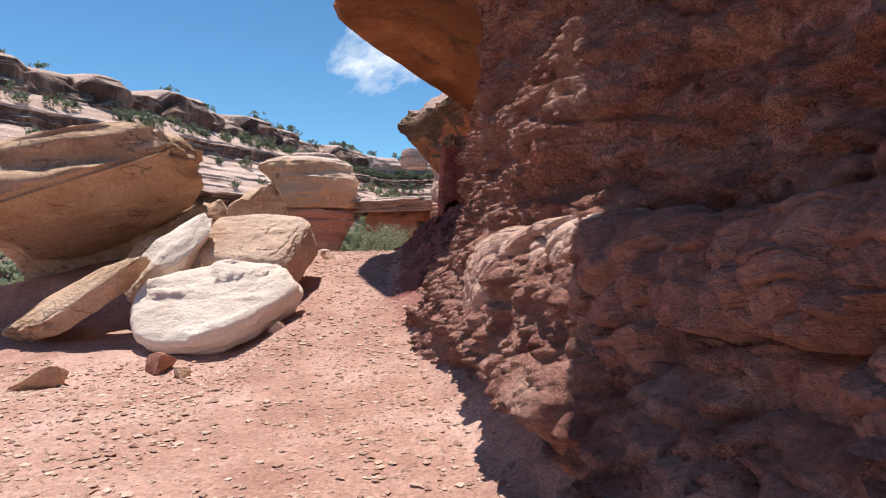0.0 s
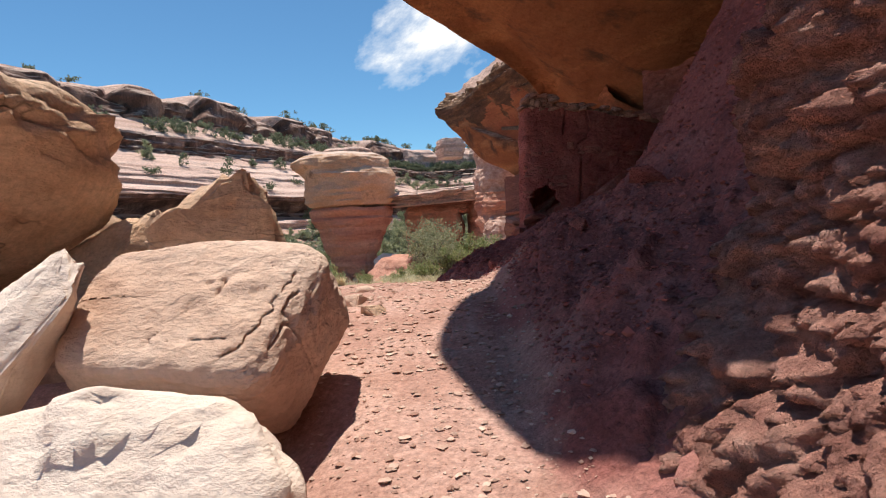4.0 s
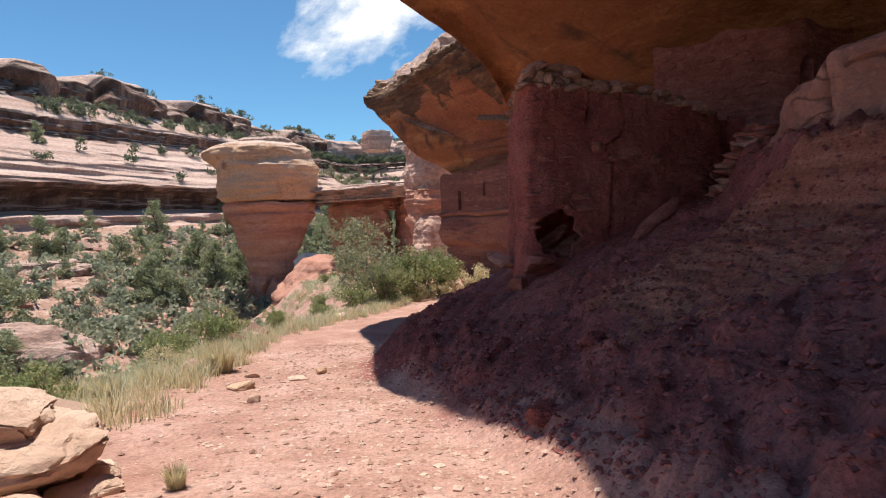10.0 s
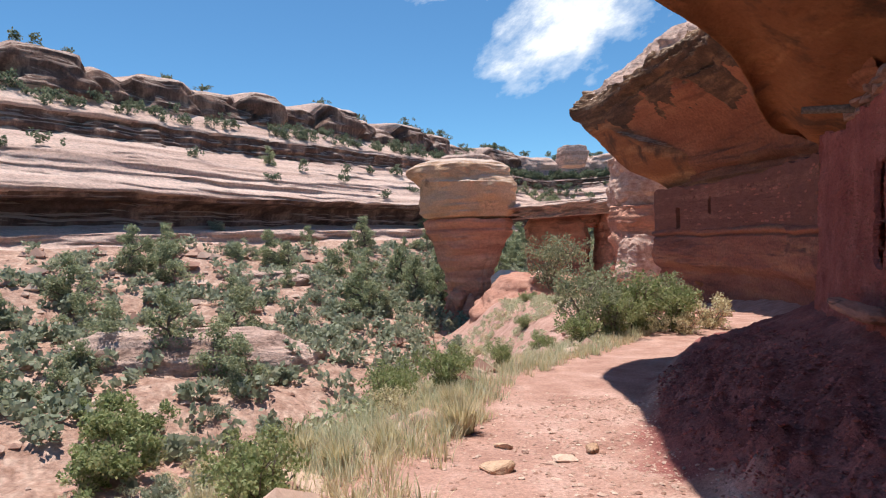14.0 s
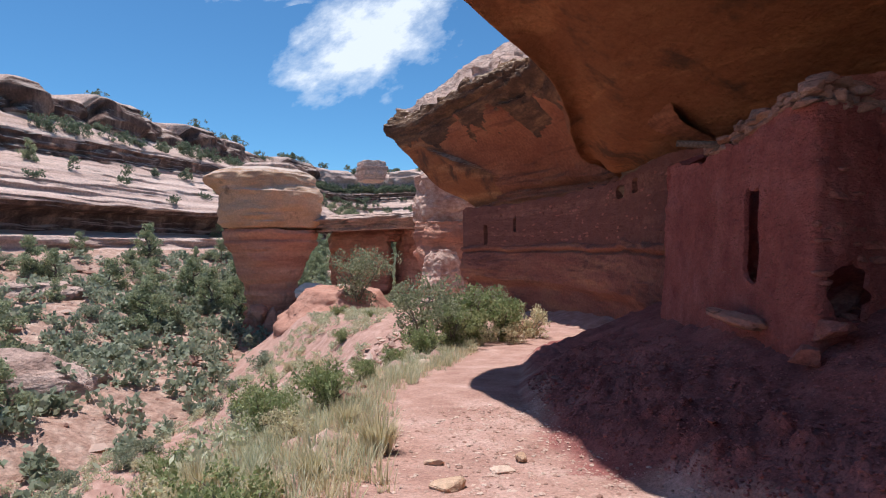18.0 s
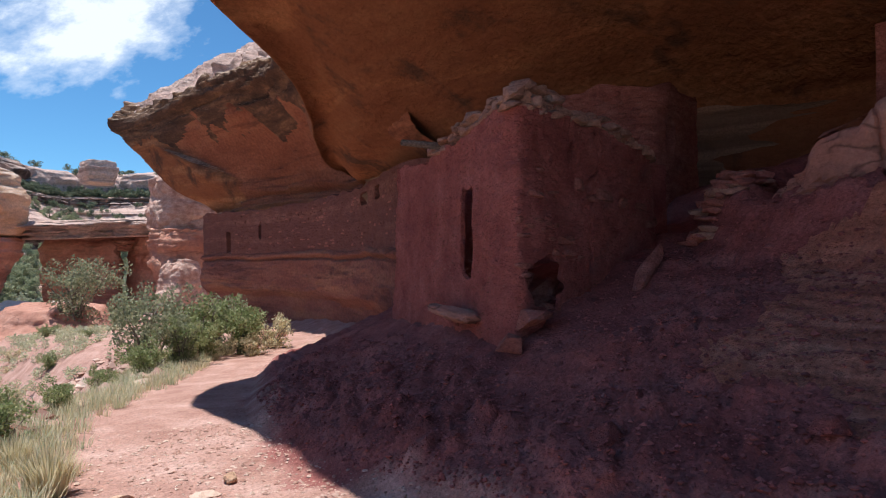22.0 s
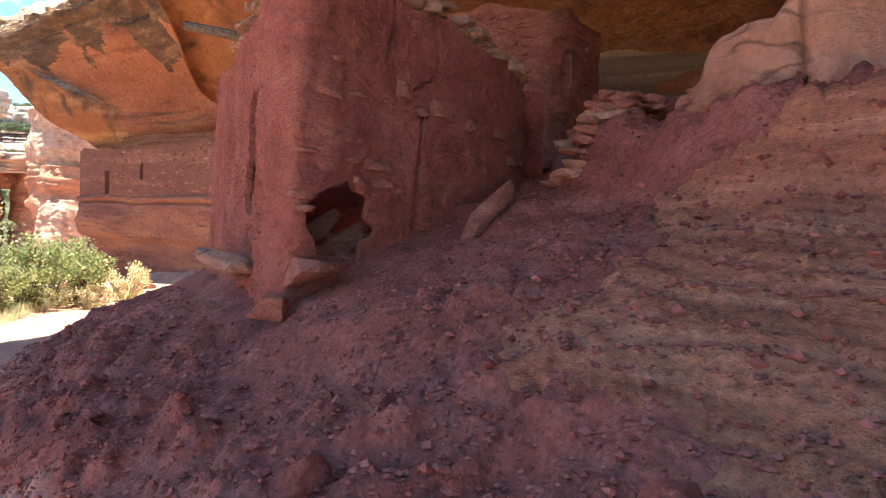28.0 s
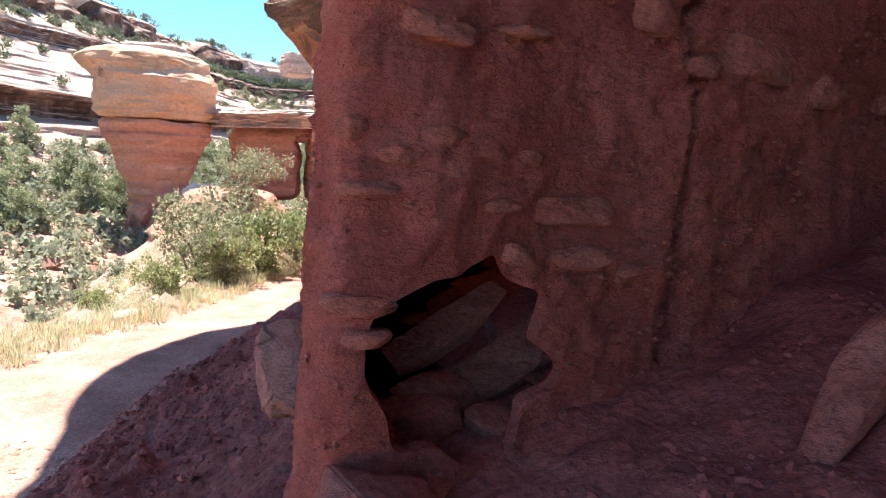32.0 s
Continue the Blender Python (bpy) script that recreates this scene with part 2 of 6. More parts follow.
PANEL = rock_material("red_roof_panel", [(0.3, (0.19, 0.07, 0.042)), (0.5, (0.3, 0.118, 0.068)), (0.7, (0.42, 0.185, 0.1))], (0.4, 0.4, 1.6), big=0.4, fine=6, varnish=(0.8, (0.11, 0.05, 0.035), 0.55, 0.68, (0.1, 0.1, 1.6)), bumps=1.4)
BEDROCK = rock_material("ruin_bedrock", [(0.3, (0.2, 0.08, 0.06)), (0.5, (0.31, 0.132, 0.095)), (0.7, (0.43, 0.215, 0.13))], (0.25, 0.25, 1.8), big=0.55, fine=8, varnish=(0.5, (0.13, 0.06, 0.05), 0.55, 0.68, (0.3, 0.3, 2.2)), bumps=1.8)
RUIN = rock_material("ruin_masonry", [(0.3, (0.17, 0.073, 0.055)), (0.5, (0.25, 0.112, 0.083)), (0.7, (0.34, 0.165, 0.125))], (1, 1, 2.5), big=1.2, fine=12, strata=(1.4, (0.19, 0.08, 0.064)), bumps=1.4)
SLICK = rock_material("pink_slickrock", [(0.3, (0.38, 0.24, 0.19)), (0.48, (0.57, 0.395, 0.33)), (0.68, (0.69, 0.52, 0.445))], (0.05, 0.05, 2.6), big=0.3, fine=1.9,
                      varnish=(0.1, (0.2, 0.115, 0.095), 0.58, 0.72, (0.5, 0.5, 0.7)), bumps=2.6, grain_mix=0.6)
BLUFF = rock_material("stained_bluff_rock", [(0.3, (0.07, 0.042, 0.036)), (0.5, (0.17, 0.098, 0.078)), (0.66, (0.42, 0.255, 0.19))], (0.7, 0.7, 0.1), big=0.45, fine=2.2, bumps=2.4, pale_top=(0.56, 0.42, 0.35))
SCREE = rock_material("red_scree", [(0.3, (0.26, 0.14, 0.1)), (0.5, (0.42, 0.26, 0.2)), (0.7, (0.56, 0.4, 0.32))], (1, 1, 1), big=0.9, fine=2.5, bumps=1.6)
# the pale band's rock again, with shade put into its colour
SHADED_BAND = rock_material("shaded_band_rock", [(0.3, (0.2, 0.09, 0.072)), (0.5, (0.31, 0.155, 0.125)), (0.7, (0.42, 0.24, 0.195))], (1, 1, 1.5), big=1.6, fine=20, bumps=1.2)
BULGE = rock_material("pale_pink_rock", [(0.3, (0.36, 0.195, 0.15)), (0.5, (0.54, 0.35, 0.28)), (0.7, (0.66, 0.49, 0.41))], (1, 1, 1.5), big=1.5)
LEDGE = rock_material("pink_ledge_rock", [(0.3, (0.36, 0.17, 0.12)), (0.5, (0.47, 0.235, 0.17)), (0.7, (0.55, 0.31, 0.235))], (1, 1, 1.5), big=0.9, grain_mix=0.3, cracks=0.7)
MUD = rock_material("mud_plaster", [(0.3, (0.33, 0.1, 0.083)), (0.5, (0.445, 0.146, 0.12)), (0.7, (0.54, 0.205, 0.17))], (1, 1, 1.0), big=2.0, fine=26, bumps=1.6, grain_mix=0.35)
STONE = rock_material("building_stone", [(0.3, (0.3, 0.16, 0.11)), (0.5, (0.4, 0.23, 0.165)), (0.7, (0.5, 0.31, 0.23))], (1, 1, 2), big=2.5)


def ground_material():
    m, nt, b = material("red_earth", 0.95)
    base = ramp(nt, spot(nt, 1.3, 7, 0.65), [(0.3, (0.31, 0.165, 0.128)), (0.5, (0.42, 0.25, 0.2)), (0.7, (0.53, 0.35, 0.295))])
    shale = ramp(nt, spot(nt, 1.1, 6, 0.62, (0.7, 0.7, 3.5)), [(0.3, (0.17, 0.054, 0.047)), (0.5, (0.255, 0.09, 0.077)), (0.7, (0.35, 0.14, 0.118))])
    soil = nt.nodes.new("ShaderNodeAttribute")
    soil.attribute_name = "soil"
    base = mix(nt, soil.outputs["Fac"], base, shale)
    peb = node(nt, "ShaderNodeTexVoronoi", Scale=26.0)
    g = nt.nodes.new("ShaderNodeNewGeometry")
    nt.links.new(g.outputs["Position"], peb.inputs["Vector"])
    col = mix(nt, 0.7, base, ramp(nt, spot(nt, 24, 7, 0.8), [(0.32, (0.5, 0.47, 0.46)), (0.66, (1.6, 1.57, 1.55))]), "MULTIPLY")
    nt.links.new(col, b.inputs["Base Color"])
    bump(nt, b, [(spot(nt, 5, 6, 0.7), 0.8, 0.06), (peb.outputs["Distance"], 0.5, 0.015), (spot(nt, 60, 4, 0.7), 0.4, 0.01)])
    return m


EARTH = ground_material()


def leaf_material(name, a, c):
    m, nt, b = material(name, 0.7)
    o = nt.nodes.new("ShaderNodeNewGeometry")
    col = ramp(nt, o.outputs["Random Per Island"], [(0.0, a), (1.0, c)])
    nt.links.new(col, b.inputs["Base Color"])
    thin = nt.nodes.new("ShaderNodeBsdfTranslucent")
    nt.links.new(col, thin.inputs["Color"])
    both = nt.nodes.new("ShaderNodeMixShader")
    both.inputs[0].default_value = 0.4
    nt.links.new(b.outputs[0], both.inputs[1])
    nt.links.new(thin.outputs[0], both.inputs[2])
    nt.links.new(both.outputs[0], nt.nodes["Material Output"].inputs["Surface"])
    return m


JUNIPER = leaf_material("juniper_leaf", (0.22, 0.25, 0.135), (0.47, 0.49, 0.31))
SAGE = leaf_material("sage_leaf", (0.2, 0.22, 0.12), (0.42, 0.42, 0.27))
GREEN = leaf_material("bright_leaf", (0.19, 0.24, 0.09), (0.44, 0.46, 0.24))
BEDDED = rock_material("bedded_stone", [(0.3, (0.28, 0.105, 0.078)), (0.5, (0.375, 0.15, 0.115)), (0.7, (0.47, 0.215, 0.17))], (1, 1, 2), big=3.5, fine=30)
GREYLEAF = leaf_material("grey_scrub_leaf", (0.22, 0.25, 0.165), (0.46, 0.48, 0.35))
STRAW = leaf_material("dry_grass", (0.5, 0.43, 0.24), (0.8, 0.72, 0.5))
BARK, _nt, _b = material("grey_bark", 0.9)
nt_col = ramp(_nt, spot(_nt, 30, 5, 0.7), [(0.3, (0.09, 0.07, 0.055)), (0.7, (0.28, 0.23, 0.19))])
_nt.links.new(nt_col, _b.inputs["Base Color"])

# ---- large structure ----
def lerp(y, ys, vs):
    return np.interp(y, ys, vs)


PY = (-30, -6, -1, 1.7, 3, 4.7, 6, 7.4, 8.7, 10, 11.3, 12.3, 15, 20, 28, 35, 52, 75, 130)
PZ = (-2.5, -1.35, -1.18, -1.02, -0.88, -0.58, -0.34, -0.1, -0.07, -0.16, -0.4, -0.5, -0.85, -1.2, -1.7, -2.2, -3.2, -5, -9)
RY = (-30, -6, 0, 4, 5, 7, 9.6, 12, 14, 16, 20, 26, 30, 35, 52, 130)
RX = (3, 3, 2.6, 1.5, 1.3, 1.1, 0.9, 0.3, -0.3, -0.9, -0.8, 0.2, 2.4, 5, 3, 3)
RS = (0.3, 0.3, 0.3, 0.5, 0.75, 0.8, 0.66, 0.74, 0.72, 0.72, 0.6, 0.4, 0.3, 0.3, 0.3, 0.3)
LY = (-30, -6, 0, 5, 8, 11, 13, 16, 20, 22, 24, 28, 32, 36, 52, 75, 130)
LX = (-4, -4, -3.6, -4.6, -3.4, -3.0, -3.2, -3.6, -3.9, -3.4, -2.7, -1.6, -1.0, -1.8, -6, -14, -26)
LEDGE_Y = (-30, 6, 8, 9.6, 10.8, 12, 13.3, 14.2, 15, 17, 24, 34, 130)
LEDGE_X = (9, 7, 5.6, 4.6, 3.45, 3.35, 3.4, 3.6, 4.1, 6.4, 9, 9, 30)


def ground_z(x, y):
    pz = lerp(y, PY, PZ)
    d = np.maximum(0, x - lerp(y, RY, RX))
    s = lerp(y, RY, RS)
    zmax = 2.35
    up = zmax * (1 - np.exp(-s * d / zmax)) + np.maximum(0, d - 1.5) * 0.12
    z = pz + up - 0.42 * smooth(0.5, -0.5, x) * smooth(0.5, 2.5, y) * smooth(5.6, 4.6, y)
    z = z + 1.5 * smooth(1.3, 3.0, d) * smooth(4.8, 6.2, y) * smooth(10.8, 8.2, y)
    lx = lerp(y, LEDGE_Y, LEDGE_X)
    z = z + smooth(0.0, 0.5, x - lx) * 0.5 + np.maximum(0, x - lx) * 0.1
    z = z - 0.92 * np.maximum(0, z - 1.88) * smooth(9.2, 10.4, y) * smooth(14.9, 14.2, y)
    e = np.maximum(0, lerp(y, LY, LX) - x)
    drop = 0.25 * e + 0.45 * e * smooth(0.5, 5, e)
    z = z - np.where(drop < 9, drop, 9 + (drop - 9) * 0.12)
    p = P3(x, y, 0)
    rough = smooth(0, 0.8, d) * 0.6 + smooth(0, 2, e) * 1.0
    z = z + 0.03 * fbm(p * 0.9, 3, 3) + 0.012 * fbm(p * 5, 3, 5)
    t1, t2, tw = cells(P3(x * 2.6, y * 2.6, 0.5), 14)
    u1, u2, uw = cells(P3(x * 7.5, y * 7.5, 0.5), 17)
    bed = np.exp(-(((x - 2.85) / 1.25) ** 2 + ((y - 11.7) / 1.5) ** 2) ** 2)
    calm = (1 - 0.9 * bed) * (1 - 0.8 * smooth(0.6, 1.2, x) * smooth(13.0, 13.8, y))
    z = z + calm * smooth(0, 0.5, d) * (0.11 * smooth(0.0, 0.3, t2 - t1) * tw + 0.075 * smooth(0.0, 0.3, u2 - u1) * uw)
    z = z + rough * (1 - 0.6 * bed) * (0.12 * fbm(p * 1.1, 4, 8) + 0.06 * ridged(p * 3.0, 3, 12)) + smooth(4, 12, e) * 0.9 * fbm(p * 0.16, 4, 21)
    z = z + 0.25 * np.exp(-(((x - 4.5) / 0.6) ** 2 + ((y - 14.75) / 0.5) ** 2))
    k1, k2, kw = cells(P3(x * 4.2, y * 4.2, 0.5), 71)
    z = z + smooth(-0.5, 0.2, x - lx) * smooth(9, 10, y) * smooth(15, 14.4, y) * (0.12 * smooth(0, 0.3, k2 - k1) * kw - 0.03)
    # bedded shale breaks through the slope in small steps
    q = (z + 0.06 * fbm(p * 1.5, 3, 27)) / 0.075
    step = np.floor(q) + smooth(0.35, 0.75, q - np.floor(q))
    return z + bed * (step - q) * 0.075


def spread(*stops):
    """Coordinates from stop to stop with a step for each stretch."""
    out = []
    for (a, step), (c, _) in zip(stops[:-1], stops[1:]):
        out += list(np.arange(a, c, step))
    return np.array(out + [stops[-1][0]])


GX = spread((-75, 3), (-30, 1.0), (-9, 0.25), (-5, 0.1), (-1.2, 0.045), (4.6, 0.09), (6.0, 0.3), (9, 0.8), (24, 0))
GY = spread((-40, 3), (-6, 0.25), (-2, 0.08), (4.4, 0.045), (16.5, 0.1), (21, 0.25), (34, 0.5), (60, 2), (140, 0))
ground = sheet("ground", GX, GY, lambda x, y: P3(x, y, ground_z(x, y)), EARTH)
ground.data.materials.append(BEDS)
_v = np.array([v.co[:] for v in ground.data.vertices])
_in = _v[:, 0] - lerp(_v[:, 1], RY, RX) + 0.35 * fbm(_v * 1.2, 4, 19) + 0.12 * fbm(_v * 6, 3, 29)
ground.data.attributes.new("soil", "FLOAT", "POINT").data.foreach_set("value", smooth(-0.12, 0.45, _in) * smooth(2.6, 4.6, _v[:, 1]) * smooth(36, 30, _v[:, 1]))
_c = np.array([p.center[:] for p in ground.data.polygons])
_bed = (((_c[:, 0] - 2.85) / 1.25) ** 2 + ((_c[:, 1] - 11.7) / 1.5) ** 2 + 0.5 * fbm(_c * 1.7, 4, 23)) < 0.8
ground.data.polygons.foreach_set("material_index", _bed.astype(np.int32))
tagged(ground, "red earth trail and rubble slope strewn with small stones", "ground", kind="structure")

# the far side of the canyon
RIM = [Vector(p) for p in ((-290, -380, 0), (-184, -95, 0), (-113, 97, 0), (-61, 238, 0), (-28, 268, 0), (12, 252, 0), (48, 205, 0), (75, 130, 0))]


def rim_curve(n):
    pts = []
    for k in range(len(RIM) - 1):
        a, b, c, d = RIM[max(0, k - 1)], RIM[k], RIM[k + 1], RIM[min(len(RIM) - 1, k + 2)]
        for i in range(n):
            t = i / n
            pts.append(0.5 * ((2 * b) + (c - a) * t + (2 * a - 5 * b + 4 * c - d) * t * t + (3 * b - a - 3 * c + d) * t ** 3))
    return np.array([tuple(p) for p in pts])


FAR_OFF = (-90, -12, -3, -0.5, 0.8, 1.6, 2.2, 4.5, 11.6, 12.4, 12.7, 13.1, 15.5, 28, 40, 42.2, 42.0, 38.5, 37, 37.5, 40, 45.5, 46.2, 46.6, 50, 60, 72, 88, 112)
FAR_Z = (44, 40.5, 39, 37.8, 35.5, 32, 30.8, 30, 26.2, 25.6, 24, 21.4, 20.3, 15.3, 10.2, 9.0, 8.3, 7.9, 6.2, 4.6, 4.1, 3.5, 3.0, 1.9, 0.8, -2, -6, -10, -17)
FAR_N = (2, 4, 7, 7, 8, 8, 4, 8, 4, 6, 8, 5, 18, 22, 9, 6, 8, 8, 8, 6, 8, 4, 8, 6, 10, 10, 10, 10)


def far_wall():
    """Stained bluffs, a scrubby bench, a thin cliff, a slickrock slope over a dark undercut, then rubble."""
    c = rim_curve(60)
    k = np.arange(len(c))
    si = np.r_[np.arange(0, 100, 2.0), np.arange(100, 300, 0.36), np.arange(300, len(c) - 1, 2.0)]
    c = np.stack([np.interp(si, k, c[:, i]) for i in range(3)], 1)
    tan = np.gradient(c, axis=0)
    run = np.r_[0, np.cumsum(np.linalg.norm(np.diff(c, axis=0), axis=1))]
    tan /= np.linalg.norm(tan, axis=1)[:, None]
    nrm = np.stack([tan[:, 1], -tan[:, 0], 0 * tan[:, 0]], 1)
    squeeze = np.interp(si, (0, 170, 230, 420), (1, 1, 0.62, 0.5))
    vs = np.r_[np.concatenate([i + np.arange(n) / n for i, n in enumerate(FAR_N)]), len(FAR_OFF) - 1]
    S, V = np.meshgrid(np.arange(len(si)), np.arange(len(vs)), indexing="ij")
    S, V = S.ravel(), V.ravel()
    v, a = vs[V], run[S]
    o, z = np.interp(v, np.arange(len(FAR_OFF)), FAR_OFF), np.interp(v, np.arange(len(FAR_Z)), FAR_Z)
    bluff = smooth(0.5, 2.2, v) * smooth(7.2, 5.8, v)
    thin = smooth(8.4, 9.2, v) * smooth(12.4, 11.4, v)
    slick = smooth(11.5, 12.5, v) * smooth(15.4, 14.6, v)
    under = smooth(14.6, 15.4, v) * smooth(21, 20, v)
    shelf = smooth(20, 21, v) * smooth(23.6, 23, v)
    b1, b2, bw = cells(P3(a / 13 + 0.25 * vnoise(P3(a / 6, z * 0.3, 0), 45), 0.5, 0.5), 41)
    c1, c2, cw = cells(P3(a / 4.5, z * 0.25, 0.5), 43)
    out = 3.0 * fbm(P3(a / 70, o / 60, 0), 3, 31) + 1.1 * fbm(P3(a / 24, o / 20, z / 12), 3, 32)
    out = out + bluff * (5.0 * (bw - 0.5) + 1.8 * smooth(0, 0.3, b2 - b1) + 0.9 * ridged(P3(a / 9, z * 0.35, 0), 4, 33))
    out = out + thin * (1.6 * (cw - 0.5) + 0.6 * smooth(0, 0.2, c2 - c1) + 0.7 * ridged(P3(a / 30, z * 1.3, 0), 3, 34))
    out = out + slick * (0.9 * ridged(P3(a / 60, (z + a * 0.03) * 0.55, 0), 3, 35) + 0.35 * ridged(P3(a / 26, (z + a * 0.05) * 1.9, 0), 3, 36))
    out = out + under * (1.3 * fbm(P3(a / 18, 0.4 * z, 0), 4, 38) + 0.6 * ridged(P3(a / 12, z * 1.4, 0), 3, 37)) + shelf * 1.2 * fbm(P3(a / 11, z * 0.8, 0), 4, 40)
    zz = z + 1.2 * fbm(P3(a / 60, 0, 0), 3, 37) * smooth(-6, 20, z) + bluff * (3.0 * (bw - 0.6) - 1.2 * smooth(0.22, 0, b2 - b1)) * smooth(6.0, 3.0, v)
    zz = zz + 0.22 * fbm(P3(a / 5, o / 4, 0), 4, 39) + smooth(23, 25, v) * (0.8 * fbm(P3(a / 9, o / 9, 0), 4, 47) + 0.35 * ridged(P3(a / 3, o / 3, 0), 3, 48))
    pts = c[S] + nrm[S] * (o * squeeze[S] + out)[:, None]
    pts[:, 2] = zz - np.interp(si, (140, 180, 218), (0, 1.8, 6.0))[S] * smooth(19, 34, zz)
    faces = grid_faces(len(si), len(vs))
    mid = np.array([f[0] % len(vs) for f in faces])
    low = vs[mid] >= 23.3
    slope = mesh_object("canyon_slope", pts, [f for f, q in zip(faces, low) if q], SCREE)
    tagged(slope, "red rubble slope below the far canyon wall", "slope", kind="structure")
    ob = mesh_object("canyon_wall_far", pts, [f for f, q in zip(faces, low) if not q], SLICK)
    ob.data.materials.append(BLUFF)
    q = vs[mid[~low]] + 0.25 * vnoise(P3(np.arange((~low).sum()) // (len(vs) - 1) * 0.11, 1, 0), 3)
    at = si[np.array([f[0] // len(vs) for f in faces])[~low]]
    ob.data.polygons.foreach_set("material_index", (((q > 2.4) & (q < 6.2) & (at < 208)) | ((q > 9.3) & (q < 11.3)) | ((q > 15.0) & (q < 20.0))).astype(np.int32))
    tagged(ob, "layered pink slickrock canyon wall with dark stained undercut bands", "cliff", kind="structure")
    return si, vs, pts.reshape(len(si), len(vs), 3)


FAR_S, FAR_V, FAR_PTS = far_wall()


def on_slope(s, off):
    """A point on the far side: s along the rim in steps, off metres from it."""
    i = min(int(np.searchsorted(FAR_S, s)), len(FAR_S) - 1)
    keep = np.r_[0:16, 20:len(FAR_OFF)]
    v = np.interp(off, np.array(FAR_OFF)[keep], np.arange(len(FAR_OFF))[keep])
    j = int(np.argmin(np.abs(FAR_V - v)))
    return Vector(FAR_PTS[i, j])

# the near cliff: red wall beside the trail, alcove roof, back wall
WALL_LINE = ((-9, 3.7), (-2, 3.2), (0, 2.85), (2, 2.4), (3.2, 2.15), (4.4, 1.98), (5.1, 2.1), (5.8, 2.7), (6.5, 3.6), (7.5, 5), (9, 7.5))


def red_wall():
    us = np.r_[np.linspace(0, 0.3, 60)[:-1], np.linspace(0.3, 0.82, 470), np.linspace(0.82, 1, 60)[1:]]
    vs = np.r_[np.linspace(-1.7, 3.6, 270), np.linspace(3.65, 6.5, 40)]
    ys = np.array([p[0] for p in WALL_LINE], float)
    xs = np.array([p[1] for p in WALL_LINE], float)
    seg = np.r_[0, np.cumsum(np.hypot(np.diff(ys), np.diff(xs)))]
    seg /= seg[-1]

    def f(u, z):
        y, x = np.interp(u, seg, ys), np.interp(u, seg, xs)
        lean = np.interp(z, (-1.6, -0.9, -0.4, 0.1, 0.35, 0.55, 1.2, 2.6, 3.6, 5, 7.5), (-0.1, -0.12, -0.02, 0.25, 0.42, 0.5, 0.52, 0.85, 0.8, 0.15, -0.1))
        low = smooth(2.4, 0.6, y) * smooth(-0.2, -0.5, z)
        lean = lean + low * np.interp(z, (-1.6, -0.95, -0.75, -0.45, -0.2), (0.62, 0.55, 0.3, -0.08, 0.0))
        p = P3(x * 2, y, z)
        lump = 0.14 * fbm(p * (0.7, 0.7, 0.9), 4, 51) + 0.06 * ridged(p * (1.6, 1.6, 3.2), 4, 55)
        d1, d2, who = cells(p * (2.0, 2.0, 3.4), 60)
        lump = lump + 0.13 * smooth(0.0, 0.16, d2 - d1) * who
        e1, e2, wha = cells(p * (5.5, 5.5, 9.0), 63)
        lump = lump + 0.075 * smooth(0.0, 0.2, e2 - e1) * (0.3 + wha)
        h1, h2, whb = cells(p * (13, 13, 20.0), 66)
        lump = lump + 0.034 * smooth(0.0, 0.25, h2 - h1) * (0.3 + whb)
        bed = 0.06 * vnoise(P3(0, y * 0.3, z * 7), 68) + 0.03 * vnoise(P3(0, y * 0.8, z * 19), 69)
        return P3(x + lean - (lump + bed) * 0.9, y - 0.2 * lump, z)

    ob = sheet("cliff_wall_near", us, vs, f, RED_WALL)
    return tagged(ob, "crumbling dark red siltstone wall with knobbly layers", "rock wall", kind="structure")


cliff_wall = red_wall()


